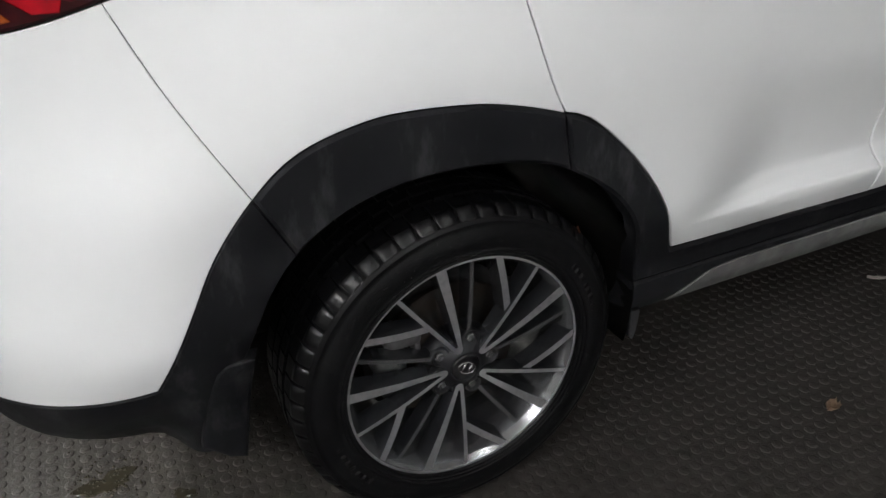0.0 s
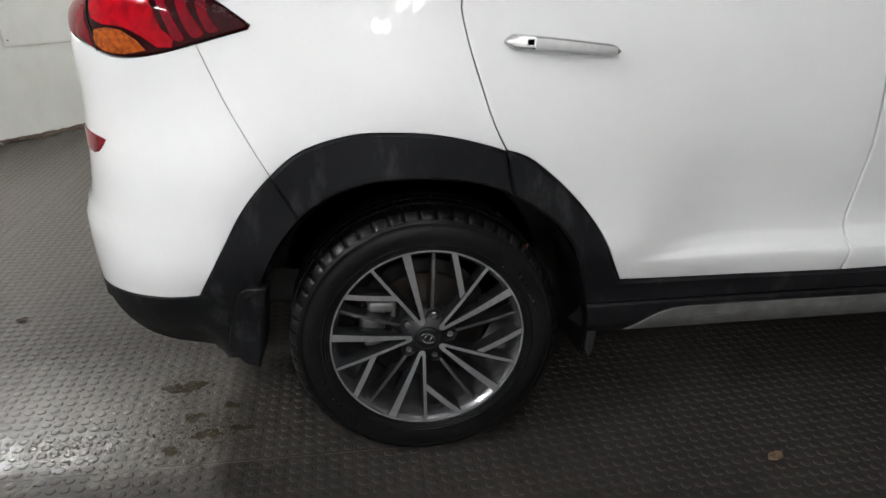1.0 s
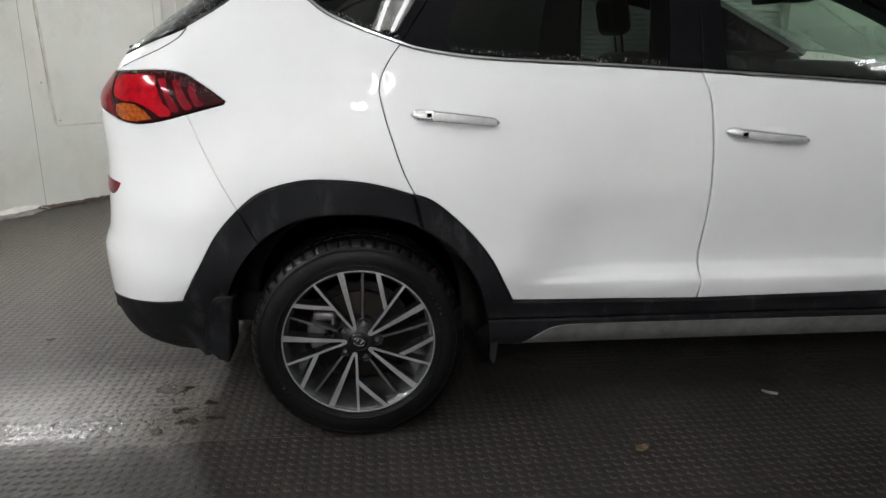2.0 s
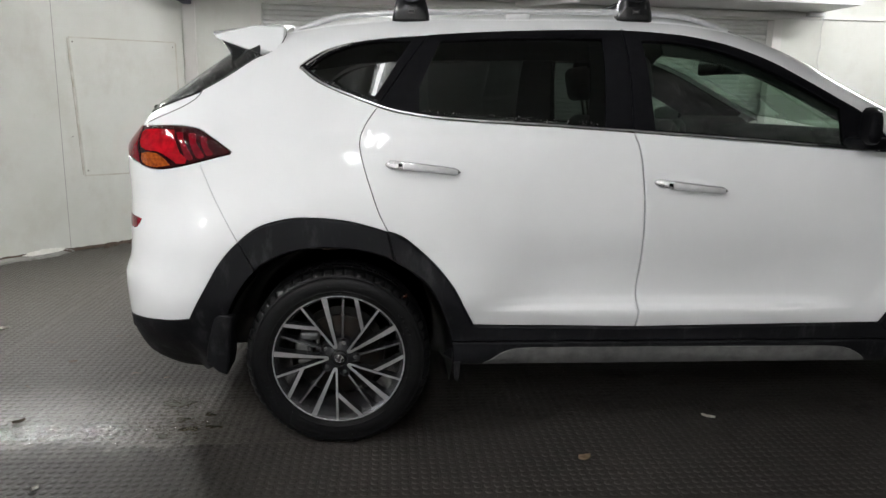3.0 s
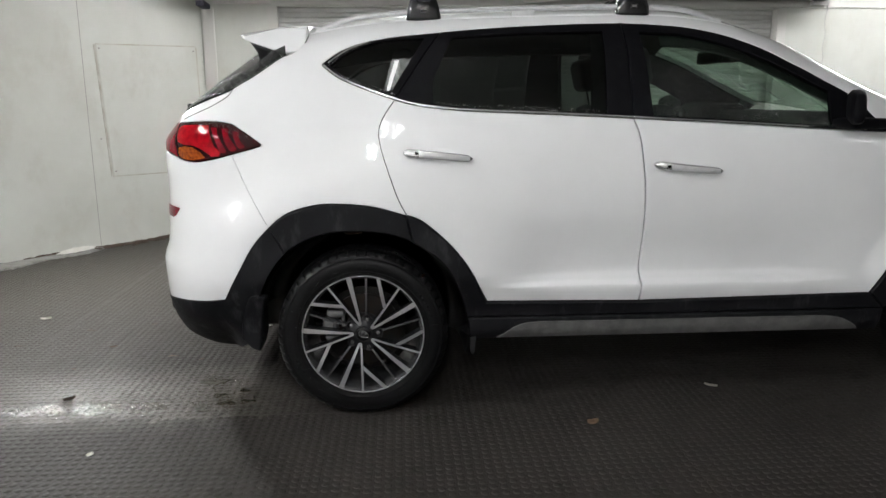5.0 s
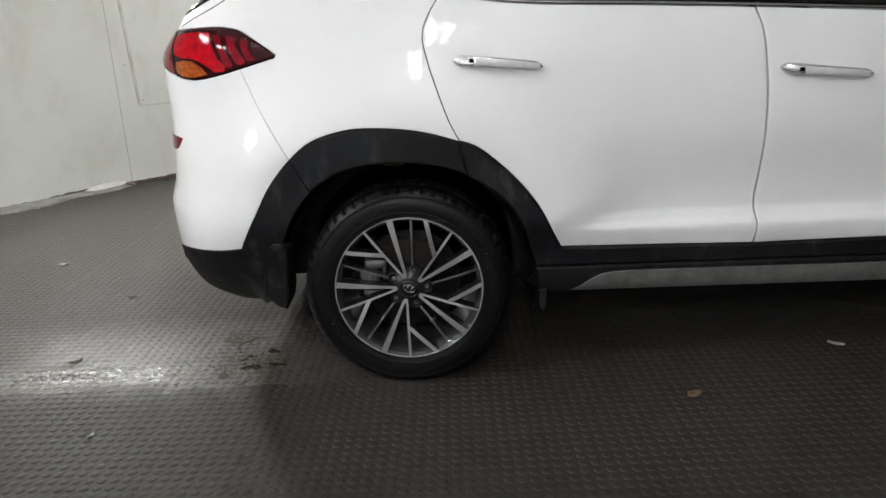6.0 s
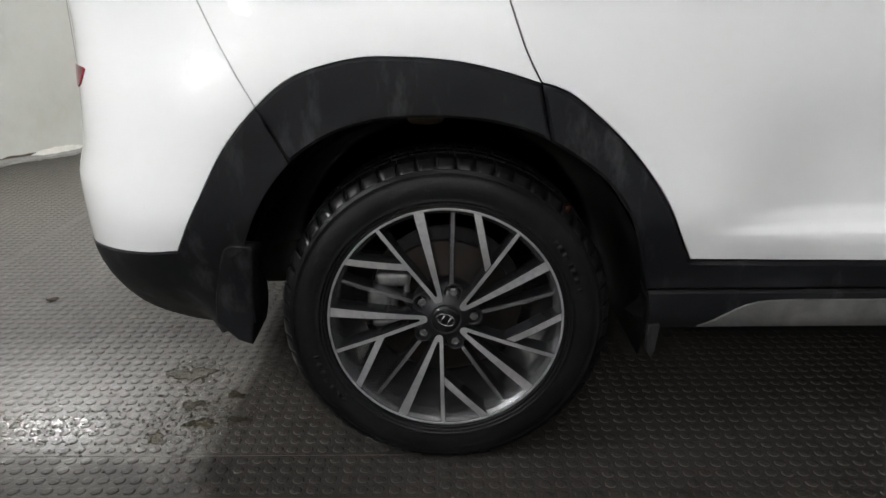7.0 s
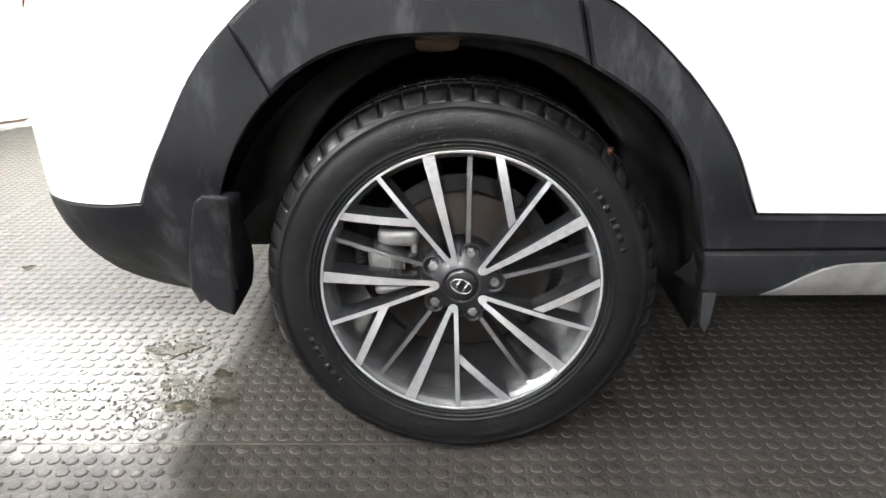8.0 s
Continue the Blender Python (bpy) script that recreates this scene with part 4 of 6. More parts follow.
lathe(bm, [(.0310, .0165), (.0300, .0125), (.0255, .0108), (.001, .0102)], 40)
bmesh.ops.recalc_face_normals(bm, faces=bm.faces[:])
cap = part("centre_cap", bm, GLOSS_BLACK, wheel)
bm = bmesh.new()
for rx, rz in ((.0195, .0125),):
    tube(bm, [(rx * math.cos(k * math.tau / 32), .0092, rz * math.sin(k * math.tau / 32)) for k in range(32)], .0014, 8, closed=True)
tube(bm, [(-.0085, .009, -.009), (-.006, .009, .009)], .0020, 8)
tube(bm, [(.006, .009, -.009), (.0085, .009, .009)], .0020, 8)
bmesh.ops.rotate(bm, verts=bm.verts[:], cent=(0, 0, 0), matrix=Matrix.Rotation(math.radians(24), 3, "Y"))
bmesh.ops.recalc_face_normals(bm, faces=bm.faces[:])
part("emblem", bm, CHROME, cap, "plain oval emblem")
bm = bmesh.new()
lathe(bm, [(.152, .085), (.150, .082), (.085, .082), (.084, .070), (.06, .068), (.001, .068)], 64)
lathe(bm, [(.152, .097), (.152, .085)], 64)
bmesh.ops.recalc_face_normals(bm, faces=bm.faces[:])
part("brake_disc", bm, STEEL, wheel)
bm = bmesh.new()
lathe(bm, [(.175, .13), (.172, .115), (.02, .115)], 48)
bmesh.ops.recalc_face_normals(bm, faces=bm.faces[:])
part("dust_shield", bm, DARK, wheel)
bm = bmesh.new()
box(bm, (-.170, .052, -.005), (-.105, .115, .055), .012, 3)
box(bm, (-.150, .045, .060), (-.075, .110, .095), .012, 3)
box(bm, (-.090, .048, .020), (-.078, .080, .085), .004)
box(bm, (-.128, .048, .015), (-.118, .080, .060), .004)
box(bm, (-.160, .050, -.035), (-.095, .115, -.015), .008, 3)
part("caliper", bm, CAST, wheel)
# specks of water on the sidewall
rnd = random.Random(21)
bm = bmesh.new()
wall_r, wall_y = [.250, .258, .266, .275, .284, .293, .302, .311, .319], [-.0055, -.0078, -.0103, -.0122, -.0130, -.0130, -.0118, -.0092, -.0052]
for k in range(2200):
    r, a = rnd.uniform(.256, .317), rnd.uniform(0, math.tau)
    y = float(np.interp(r, wall_r, wall_y)) - .0001
    s_ = .0003 + .0007 * rnd.random() ** 3
    c = Vector((r * math.cos(a), y, r * math.sin(a)))
    rim_ = [bm.verts.new(c + Vector((s_ * math.cos(j * math.tau / 6), 0, s_ * math.sin(j * math.tau / 6)))) for j in range(6)]
    top_ = bm.verts.new(c - Vector((0, .5 * s_, 0)))
    for j in range(6):
        bm.faces.new((rim_[j], rim_[(j + 1) % 6], top_))
bmesh.ops.recalc_face_normals(bm, faces=bm.faces[:])
tagged(part("water_speckle", bm, DROP, wheel), "fine specks of water on the tyre", kind="stuff")
wheel.matrix_basis = pose(0, .004, .347)
for x, far in ((2.67, False), (0, True), (2.67, True)):
    copy_thing(wheel, pose(x, 2 * HALF - .004 if far else .004, .347, 0, 0, 180 if far else 0))

# wing mirrors
for mirror in (False, True):
    f = (lambda p: (p[0], 2 * HALF - p[1], p[2])) if mirror else (lambda p: p)
    bm = bmesh.new()
    rings = []
    for i in range(9):
        t = i / 8
        rx = .038 * (1 - .2 * t)
        ring = []
        for k in range(24):
            a = k * math.tau / 24
            c, s_ = math.cos(a), math.sin(a)
            r = 1 / (abs(c) ** 3.5 + abs(s_) ** 3.5) ** (1 / 3.5)
            shrink = 1 - .25 * max(0, t - .7) / .3 - .12 * max(0, .15 - t) / .15
            ring.append(bm.verts.new(f((2.012 - .10 * t + rx * r * c * (1 - .16 * max(0, s_) * max(0, c)) * shrink, .055 - .20 * t, 1.254 - .01 * t + .066 * r * s_ * shrink))))
        rings.append(ring)
    for a, b in zip(rings, rings[1:]):
        for k in range(24):
            bm.faces.new((a[k], a[(k + 1) % 24], b[(k + 1) % 24], b[k]))
    bm.faces.new(rings[0])
    bm.faces.new(rings[-1])
    box(bm, f((1.94, -.06, 1.163)) if not mirror else (1.94, 2 * HALF - .09, 1.163), f((2.10, .09, 1.205)) if not mirror else (2.10, 2 * HALF + .06, 1.205), .016)
    bmesh.ops.recalc_face_normals(bm, faces=bm.faces[:])
    part("wing_mirror", bm, WINDOW_BLACK, car, "black wing mirror")

# roof rails
for mirror in (False, True):
    bm = bmesh.new()
    pts = []
    for i in range(41):
        t = i / 40
        s = -.17 + 1.72 * t
        lift = .030 * min(1, (min(t, 1 - t) / .10)) ** .7 - .006
        p = skin(s, 1.735, lift)
        pts.append((p[0], 2 * HALF - p[1] if mirror else p[1], p[2]))
    tube(bm, pts, .015, 12, .75)
    for i in (1, 20, 39):
        p = pts[i]
        box(bm, (p[0] - .05, p[1] - .008, p[2] - .035), (p[0] + .05, p[1] + .008, p[2]), .006)
    bmesh.ops.recalc_face_normals(bm, faces=bm.faces[:])
    part("roof_rail", bm, BRIGHT, car, "silver roof rail")

# rear wiper
bm = bmesh.new()
tube(bm, [(-.79, .93, 1.235), (-.765, .75, 1.262), (-.755, .46, 1.270)], .010, 8)
box(bm, (-.81, .88, 1.20), (-.76, .98, 1.25), .01)
part("rear_wiper", bm, BLACK_TRIM, car)
# tow hook cover and tailpipe sticking out under the rear
bm = bmesh.new()
lathe(bm, [(.025, -.12), (.028, -.12), (.028, .05), (.020, .05)], 16, (0, 0, 0))
bmesh.ops.rotate(bm, verts=bm.verts[:], cent=(0, 0, 0), matrix=Matrix.Rotation(math.radians(90), 3, "Z"))
bmesh.ops.translate(bm, verts=bm.verts[:], vec=(-.76, 1.45, .36))
part("tailpipe", bm, CHROME, car)

# cabin
def seat(x, y, wide, name="front_seat"):
    bm = bmesh.new()
    box(bm, (x - .05, y - wide / 2, .62), (x + .47, y + wide / 2, .78), .05, 3)
    s = part(name, bm, FABRIC, car)
    bm = bmesh.new()
    box(bm, (-.07, -wide / 2, 0), (.07, wide / 2, .60), .055, 3)
    bmesh.ops.transform(bm, matrix=Matrix.Translation((x, y, .68)) @ Matrix.Rotation(math.radians(-17), 4, "Y"), verts=bm.verts[:])
    part("backrest", bm, FABRIC, s)
    for dy in ((0,) if wide < .7 else (-.38, .38)):
        bm = bmesh.new()
        box(bm, (-.05, -.13, .10), (.05, .13, .28), .04, 3)
        bmesh.ops.transform(bm, matrix=Matrix.Translation((x - .185, y + dy, 1.235)) @ Matrix.Rotation(math.radians(-12), 4, "Y"), verts=bm.verts[:])
        part("headrest", bm, FABRIC, s)
        bm = bmesh.new()
        for d in (-.05, .05):
            tube(bm, [(x - .17, y + dy + d, 1.22), (x - .20, y + dy + d, 1.38)], .007, 8)
        part("headrest_post", bm, STEEL, s)


seat(1.45, .48, .50)
seat(1.45, 1.37, .50)
seat(.42, HALF, 1.30, "rear_bench")
bm = bmesh.new()
box(bm, (1.94, .16, .80), (2.26, 2 * HALF - .16, 1.225), .06, 3)
box(bm, (1.86, 1.18, 1.00), (2.12, 1.58, 1.262), .05, 3)
box(bm, (1.85, .72, .55), (2.05, 1.12, 1.12), .05, 3)
part("dashboard", bm, CABIN, car)
bm = bmesh.new()
c = Vector((1.72, 1.37, 1.06))
tilt = Matrix.Rotation(math.radians(24), 3, "Y")
tube(bm, [c + tilt @ Vector((0, .185 * math.cos(k * math.tau / 40), .185 * math.sin(k * math.tau / 40))) for k in range(40)], .016, 10, closed=True)
for a in (0, 180, 270):
    tube(bm, [c + tilt @ Vector((.02, .04 * math.cos(deg(a)), .04 * math.sin(deg(a)))), c + tilt @ Vector((0, .18 * math.cos(deg(a)), .18 * math.sin(deg(a))))], .014, 8)
box(bm, c - Vector((.03, .07, .06)), c + Vector((.05, .07, .06)), .02)
tube(bm, [c, c + Vector((.25, 0, -.10))], .03, 8)
bmesh.ops.recalc_face_normals(bm, faces=bm.faces[:])
part("steering_wheel", bm, CABIN, car)
bm = bmesh.new()
box(bm, (1.745, .80, 1.462), (1.785, 1.05, 1.530), .015, 3)
tube(bm, [(1.77, HALF, 1.50), (1.86, HALF, 1.515)], .012, 8)
box(bm, (1.83, .85, 1.470), (1.935, 1.0, 1.515), .02)
part("rear_view_mirror", bm, CABIN, car)
for mirror in (False, True):
    bm = bmesh.new()
    panel_geometry(bm, join(straight((.94, 1.16), (1.17, 1.16)), straight((1.17, 1.16), (1.12, 1.66)), straight((1.12, 1.66), (.96, 1.66)), straight((.96, 1.66), (.94, 1.16))),
                   off=-.030, thick=.008, gap=0, edge=.002, step=.06, mirror=mirror)
    part("pillar_trim", bm, CABIN, car)
    bm = bmesh.new()
    panel_geometry(bm, join(curve2([(1.25, 1.53), (1.46, 1.515), (1.63, 1.475), (1.80, 1.41), (1.94, 1.34), (2.12, 1.235)]), straight((2.12, 1.235), (2.32, 1.24)),
                            straight((2.32, 1.24), (2.25, 1.70)), straight((2.25, 1.70), (1.62, 1.72)), straight((1.62, 1.72), (1.25, 1.60)), straight((1.25, 1.60), (1.25, 1.53))),
                   off=-.034, thick=.008, gap=0, edge=.002, step=.06, mirror=mirror)
    part("screen_pillar_trim", bm, CABIN, car)
bm = bmesh.new()
box(bm, (.50, .20, .48), (2.1, 2 * HALF - .20, .52), .01)
part("cabin_floor", bm, CABIN, car)
for name, lo, hi in (("boot_lining", (-.66, .16, .84), (.10, .20, 1.22)), ("door_lining", (.50, .10, .52), (1.9, .13, 1.17))):
    for mirror in (False, True):
        bm = bmesh.new()
        box(bm, (lo[0], 2 * HALF - hi[1] if mirror else lo[1], lo[2]), (hi[0], 2 * HALF - lo[1] if mirror else hi[1], hi[2]), .01)
        part(name, bm, CABIN, car)
bm = bmesh.new()
for mirror in (False, True):
    panel_geometry(bm, join(straight((-.30, 1.60), (1.70, 1.60)), straight((1.70, 1.60), (1.64, V_END)), straight((1.64, V_END), (-.36, V_END)), straight((-.36, V_END), (-.30, 1.60))),
                   off=-0.035, thick=0.006, gap=0, edge=0.001, step=0.1, mirror=mirror)
part("headliner", bm, HEADLINER, car)



# rain drops that cling to glass, lamp and trim
def drops(name, outline, count, small, large, seed, parent, label, off, low=0.0):
    """Flat drops strewn over an outline of the skin; low gathers them at its lower edge."""
    rnd = random.Random(seed)
    bm = bmesh.new()
    xs, ys = [p[0] for p in outline], [p[1] for p in outline]
    made = tries = 0
    while made < count and tries < 40 * count:
        tries += 1
        s, v = rnd.uniform(min(xs), max(xs)), min(ys) + (max(ys) - min(ys)) * rnd.random() ** (1 + low)
        if not inside(outline, (s, v)):
            continue
        r = small + (large - small) * rnd.random() ** 3
        p = Vector(skin(s, v, off))
        du = (Vector(skin(s + .004, v, off)) - p).normalized()
        dv = (Vector(skin(s, v + .004, off)) - p).normalized()
        n = du.cross(dv).normalized()
        long = rnd.uniform(.9, 1.7)
        rim = [bm.verts.new(p + r * (du * math.cos(k * math.tau / 7) + dv * long * math.sin(k * math.tau / 7))) for k in range(7)]
        mid = [bm.verts.new(p + r * (.62 * (du * math.cos(k * math.tau / 7) + dv * long * math.sin(k * math.tau / 7)) + .38 * n)) for k in range(7)]
        for k in range(7):
            bm.faces.new((rim[k], rim[(k + 1) % 7], mid[(k + 1) % 7], mid[k]))
        bm.faces.new(mid)
        bm.faces.new(rim[::-1])
        made += 1
    tagged(part(name, bm, DROP, parent, label), label, kind="stuff")


wet_front = join(straight((1.205, 1.225), (1.18, 1.44)), straight((1.18, 1.44), (1.92, 1.35)), straight((1.92, 1.35), (1.93, 1.18)), straight((1.93, 1.18), (1.205, 1.225)))
drops("rain_speckle", wet_front, 9000, .0004, .0013, 1, front_door[0], "rain drops on the window", -.0045, .5)
drops("rain_speckle", ribbon(cut(BELT_LINE, (.249, 1.268), PILLAR_LO), .030), 320, .0008, .0028, 2, rear_door[0], "rain drops along the sill of the window", -.0045)
drops("rain_speckle", ribbon(cut(BELT_LINE, (-.074, 1.398), DIAG_LO), .026), 160, .0008, .0026, 3, car, "rain drops along the side window", .001)
drops("rain_speckle", ribbon(curve2([(-.108, 1.460), (-.035, 1.513), (.056, 1.549)]), .012), 70, .0008, .0024, 6, car, "rain drops along the side window", .001)
drops("rain_speckle", join(GLASS_LOW, straight((-.284, 1.54), (-.38, 1.75)), straight((-.38, 1.75), (-.75, 1.75)), straight((-.75, 1.75), (-.82, 1.495))), 4200, .0006, .0020, 4, car,
      "rain drops on the rear window", .0048)
drops("rain_speckle", join(LAMP_TOP, straight((-.88, 1.225), (-.84, 1.195)), straight((-.84, 1.195), (-.60, 1.196)), straight((-.60, 1.196), (-.375, 1.122))), 900, .0004, .0013, 5, lamp[0],
      "rain drops on the lamp", .0066)

# ---------------------------------------------------------------- roof bars clamped on the rails
def crossbar(x):
    bar = thing("roof_crossbar", "black roof crossbar clamped on the car's roof rails", "roof rack", "roof crossbars")
    bar.location = (x, HALF, 1.66)
    top = skin(x, 1.735)[2]
    bm = bmesh.new()
    tube(bm, [(0, -.71, top + .072 - 1.66), (0, .71, top + .072 - 1.66)], .034, 16, .38)
    part("bar", bm, GLOSS_BLACK, bar)
    for d in (-1, 1):
        bm = bmesh.new()
        yb = d * (HALF - skin(x, 1.735)[1])
        rings = []
        for z, w, dep in ((-.028, .072, .030), (-.005, .073, .032), (.02, .070, .034), (.055, .060, .034), (.078, .052, .030), (.090, .044, .022)):
            ring = []
            for k in range(20):
                a = k * math.tau / 20
                r = 1 / (abs(math.cos(a)) ** 5 + abs(math.sin(a)) ** 5) ** .2
                ring.append(bm.verts.new((w * r * math.cos(a), yb + dep * r * math.sin(a), top + z - 1.66 + .004)))
            rings.append(ring)
        for a, b in zip(rings, rings[1:]):
            for k in range(20):
                bm.faces.new((a[k], a[(k + 1) % 20], b[(k + 1) % 20], b[k]))
        bm.faces.new(rings[-1])
        bm.faces.new(rings[0][::-1])
        foot = part("foot", bm, GLOSS_BLACK, bar)
        bm = bmesh.new()
        box(bm, (-.012, yb + d * .030, top + .018 - 1.66), (.012, yb + d * .0375, top + .030 - 1.66), .003)
        part("badge", bm, SILVER, foot, "small pale badge")


crossbar(.272)
crossbar(1.16)

# ---------------------------------------------------------------- the garage
def rubber_floor(name):
    """Worn rubber: brown dust where it is dry, dark and shiny where rain dripped off the car behind its rear wheel."""
    m = bpy.data.materials.new(name)
    m.use_nodes = True
    nt = m.node_tree
    b = nt.nodes["Principled BSDF"]
    geo = nt.nodes.new("ShaderNodeNewGeometry")
    add = nt.links.new

    def node(kind, **values):
        n = nt.nodes.new(kind)
        for k, v in values.items():
            n.inputs[k].default_value = v
        return n

    def sums(op, x, y):
        n = nt.nodes.new("ShaderNodeMath")
        n.operation = op
        for i, v in enumerate((x, y)):
            if isinstance(v, (int, float)):
                n.inputs[i].default_value = v
            else:
                add(v, n.inputs[i])
        return n.outputs[0]

    big = node("ShaderNodeTexNoise", Scale=1.4, Detail=5.0, Roughness=0.6)
    small = node("ShaderNodeTexNoise", Scale=11.0, Detail=6.0, Roughness=0.65)
    grain = node("ShaderNodeTexNoise", Scale=160.0, Detail=3.0)
    for n in (big, small, grain):
        add(geo.outputs["Position"], n.inputs["Vector"])
    sep = nt.nodes.new("ShaderNodeSeparateXYZ")
    add(geo.outputs["Position"], sep.inputs[0])
    # wet share: a ragged patch behind the rear wheel, up to the seam between two mats
    far = sums("MAXIMUM", sums("MULTIPLY", sums("ABSOLUTE", sums("ADD", sep.outputs["X"], 1.08), 0.0), 0.55), sums("ABSOLUTE", sums("SUBTRACT", sep.outputs["Y"], 0.21), 0.0))
    far = sums("ADD", far, sums("MULTIPLY", sums("LESS_THAN", sums("ADD", sep.outputs["Y"], sums("MULTIPLY", sums("SUBTRACT", small.outputs["Fac"], 0.5), 0.35)), 0.02), 0.14))
    edge = sums("SUBTRACT", sums("ADD", sums("MULTIPLY", big.outputs["Fac"], 0.30), sums("MULTIPLY", small.outputs["Fac"], 0.30)), far)
    wet = node("ShaderNodeMapRange")
    wet.inputs["From Min"].default_value, wet.inputs["From Max"].default_value = -0.17, 0.20
    add(edge, wet.inputs["Value"])
    # moisture carried in under the car's tail, thinning out over a metre
    damp = node("ShaderNodeMapRange")
    damp.inputs["From Min"].default_value, damp.inputs["From Max"].default_value = 0.2, -1.4
    add(sums("ADD", sep.outputs["X"], sums("MULTIPLY", sums("SUBTRACT", big.outputs["Fac"], 0.5), 1.2)), damp.inputs["Value"])
    dust = nt.nodes.new("ShaderNodeValToRGB")
    dust.color_ramp.elements[0].position, dust.color_ramp.elements[1].position = 0.35, 0.70
    dust.color_ramp.elements[0].color, dust.color_ramp.elements[1].color = (0.0176, 0.0158, 0.0146, 1), (0.0372, 0.0333, 0.0305, 1)
    add(sums("ADD", sums("MULTIPLY", small.outputs["Fac"], 0.6), sums("MULTIPLY", big.outputs["Fac"], 0.4)), dust.inputs["Fac"])
    # dark stains trodden into the rubber
    blot = node("ShaderNodeTexNoise", Scale=5.5, Detail=8.0, Roughness=0.72)
    add(geo.outputs["Position"], blot.inputs["Vector"])
    stain = node("ShaderNodeMapRange")
    stain.inputs["From Min"].default_value, stain.inputs["From Max"].default_value = 0.56, 0.66
    stain.inputs["To Max"].default_value = 0.6
    add(blot.outputs["Fac"], stain.inputs["Value"])
    stained = nt.nodes.new("ShaderNodeMixRGB")
    stained.inputs["Color2"].default_value = (0.0085, 0.0070, 0.0062, 1)
    add(stain.outputs["Result"], stained.inputs["Fac"])
    add(dust.outputs["Color"], stained.inputs["Color1"])
    # ragged paler grey-brown towards the splayed wall
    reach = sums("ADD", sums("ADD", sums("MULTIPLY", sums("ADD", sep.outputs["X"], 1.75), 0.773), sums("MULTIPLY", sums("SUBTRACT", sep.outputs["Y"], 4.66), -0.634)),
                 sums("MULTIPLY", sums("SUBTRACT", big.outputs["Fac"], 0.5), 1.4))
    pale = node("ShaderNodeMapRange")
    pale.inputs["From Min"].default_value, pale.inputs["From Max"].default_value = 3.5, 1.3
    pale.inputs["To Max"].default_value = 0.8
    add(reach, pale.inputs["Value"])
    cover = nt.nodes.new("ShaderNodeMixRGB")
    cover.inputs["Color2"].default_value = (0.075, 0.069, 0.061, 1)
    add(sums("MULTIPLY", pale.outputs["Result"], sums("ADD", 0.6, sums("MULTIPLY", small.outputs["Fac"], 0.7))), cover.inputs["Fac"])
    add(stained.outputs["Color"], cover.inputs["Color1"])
    # thin film of mud that the dripping water left
    mud = nt.nodes.new("ShaderNodeMixRGB")
    mud.inputs["Color2"].default_value = (0.085, 0.077, 0.066, 1)
    add(sums("MULTIPLY", wet.outputs["Result"], sums("ADD", 0.15, sums("MULTIPLY", small.outputs["Fac"], 0.8))), mud.inputs["Fac"])
    add(cover.outputs["Color"], mud.inputs["Color1"])
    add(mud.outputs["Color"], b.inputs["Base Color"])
    glint = node("ShaderNodeTexNoise", Scale=55.0, Detail=4.0, Roughness=0.7)
    add(geo.outputs["Position"], glint.inputs["Vector"])
    patchy = sums("ADD", sums("MULTIPLY", sums("SUBTRACT", small.outputs["Fac"], 0.5), 0.3), sums("MULTIPLY", sums("SUBTRACT", glint.outputs["Fac"], 0.5), 0.55))
    # water that stands between the studs along the seam
    aside = sums("MAXIMUM", sums("SUBTRACT", sums("ABSOLUTE", sums("ADD", sep.outputs["X"], 1.20), 0.0), 0.28), 0.0)
    soak = node("ShaderNodeMapRange")
    soak.inputs["From Min"].default_value, soak.inputs["From Max"].default_value = 0.0, 0.10
    add(sums("SUBTRACT", sums("ADD", sums("MULTIPLY", small.outputs["Fac"], 0.5), sums("MULTIPLY", glint.outputs["Fac"], 0.5)),
             sums("ADD", sums("ADD", 0.36, aside), sums("MULTIPLY", sums("ABSOLUTE", sums("SUBTRACT", sep.outputs["Y"], 0.14), 0.0), 2.0))), soak.inputs["Value"])
    rough = sums("ADD", sums("SUBTRACT", sums("SUBTRACT", 0.66, sums("MULTIPLY", damp.outputs["Result"], 0.14)), sums("MULTIPLY", wet.outputs["Result"], 0.22)), patchy)
    rough = sums("MAXIMUM", sums("SUBTRACT", rough, sums("MULTIPLY", soak.outputs["Result"], 0.22)), 0.12)
    add(rough, b.inputs["Roughness"])
    add(sums("ADD", sums("ADD", sums("ADD", 0.06, sums("MULTIPLY", soak.outputs["Result"], 0.09)), sums("MULTIPLY", wet.outputs["Result"], 0.066)), sums("MULTIPLY", damp.outputs["Result"], 0.045)), b.inputs["Specular IOR Level"])
    bp = node("ShaderNodeBump", Strength=0.6, Distance=0.003)
    add(sums("ADD", grain.outputs["Fac"], sums("MULTIPLY", glint.outputs["Fac"], 0.8)), bp.inputs["Height"])
    add(bp.outputs["Normal"], b.inputs["Normal"])
    return m


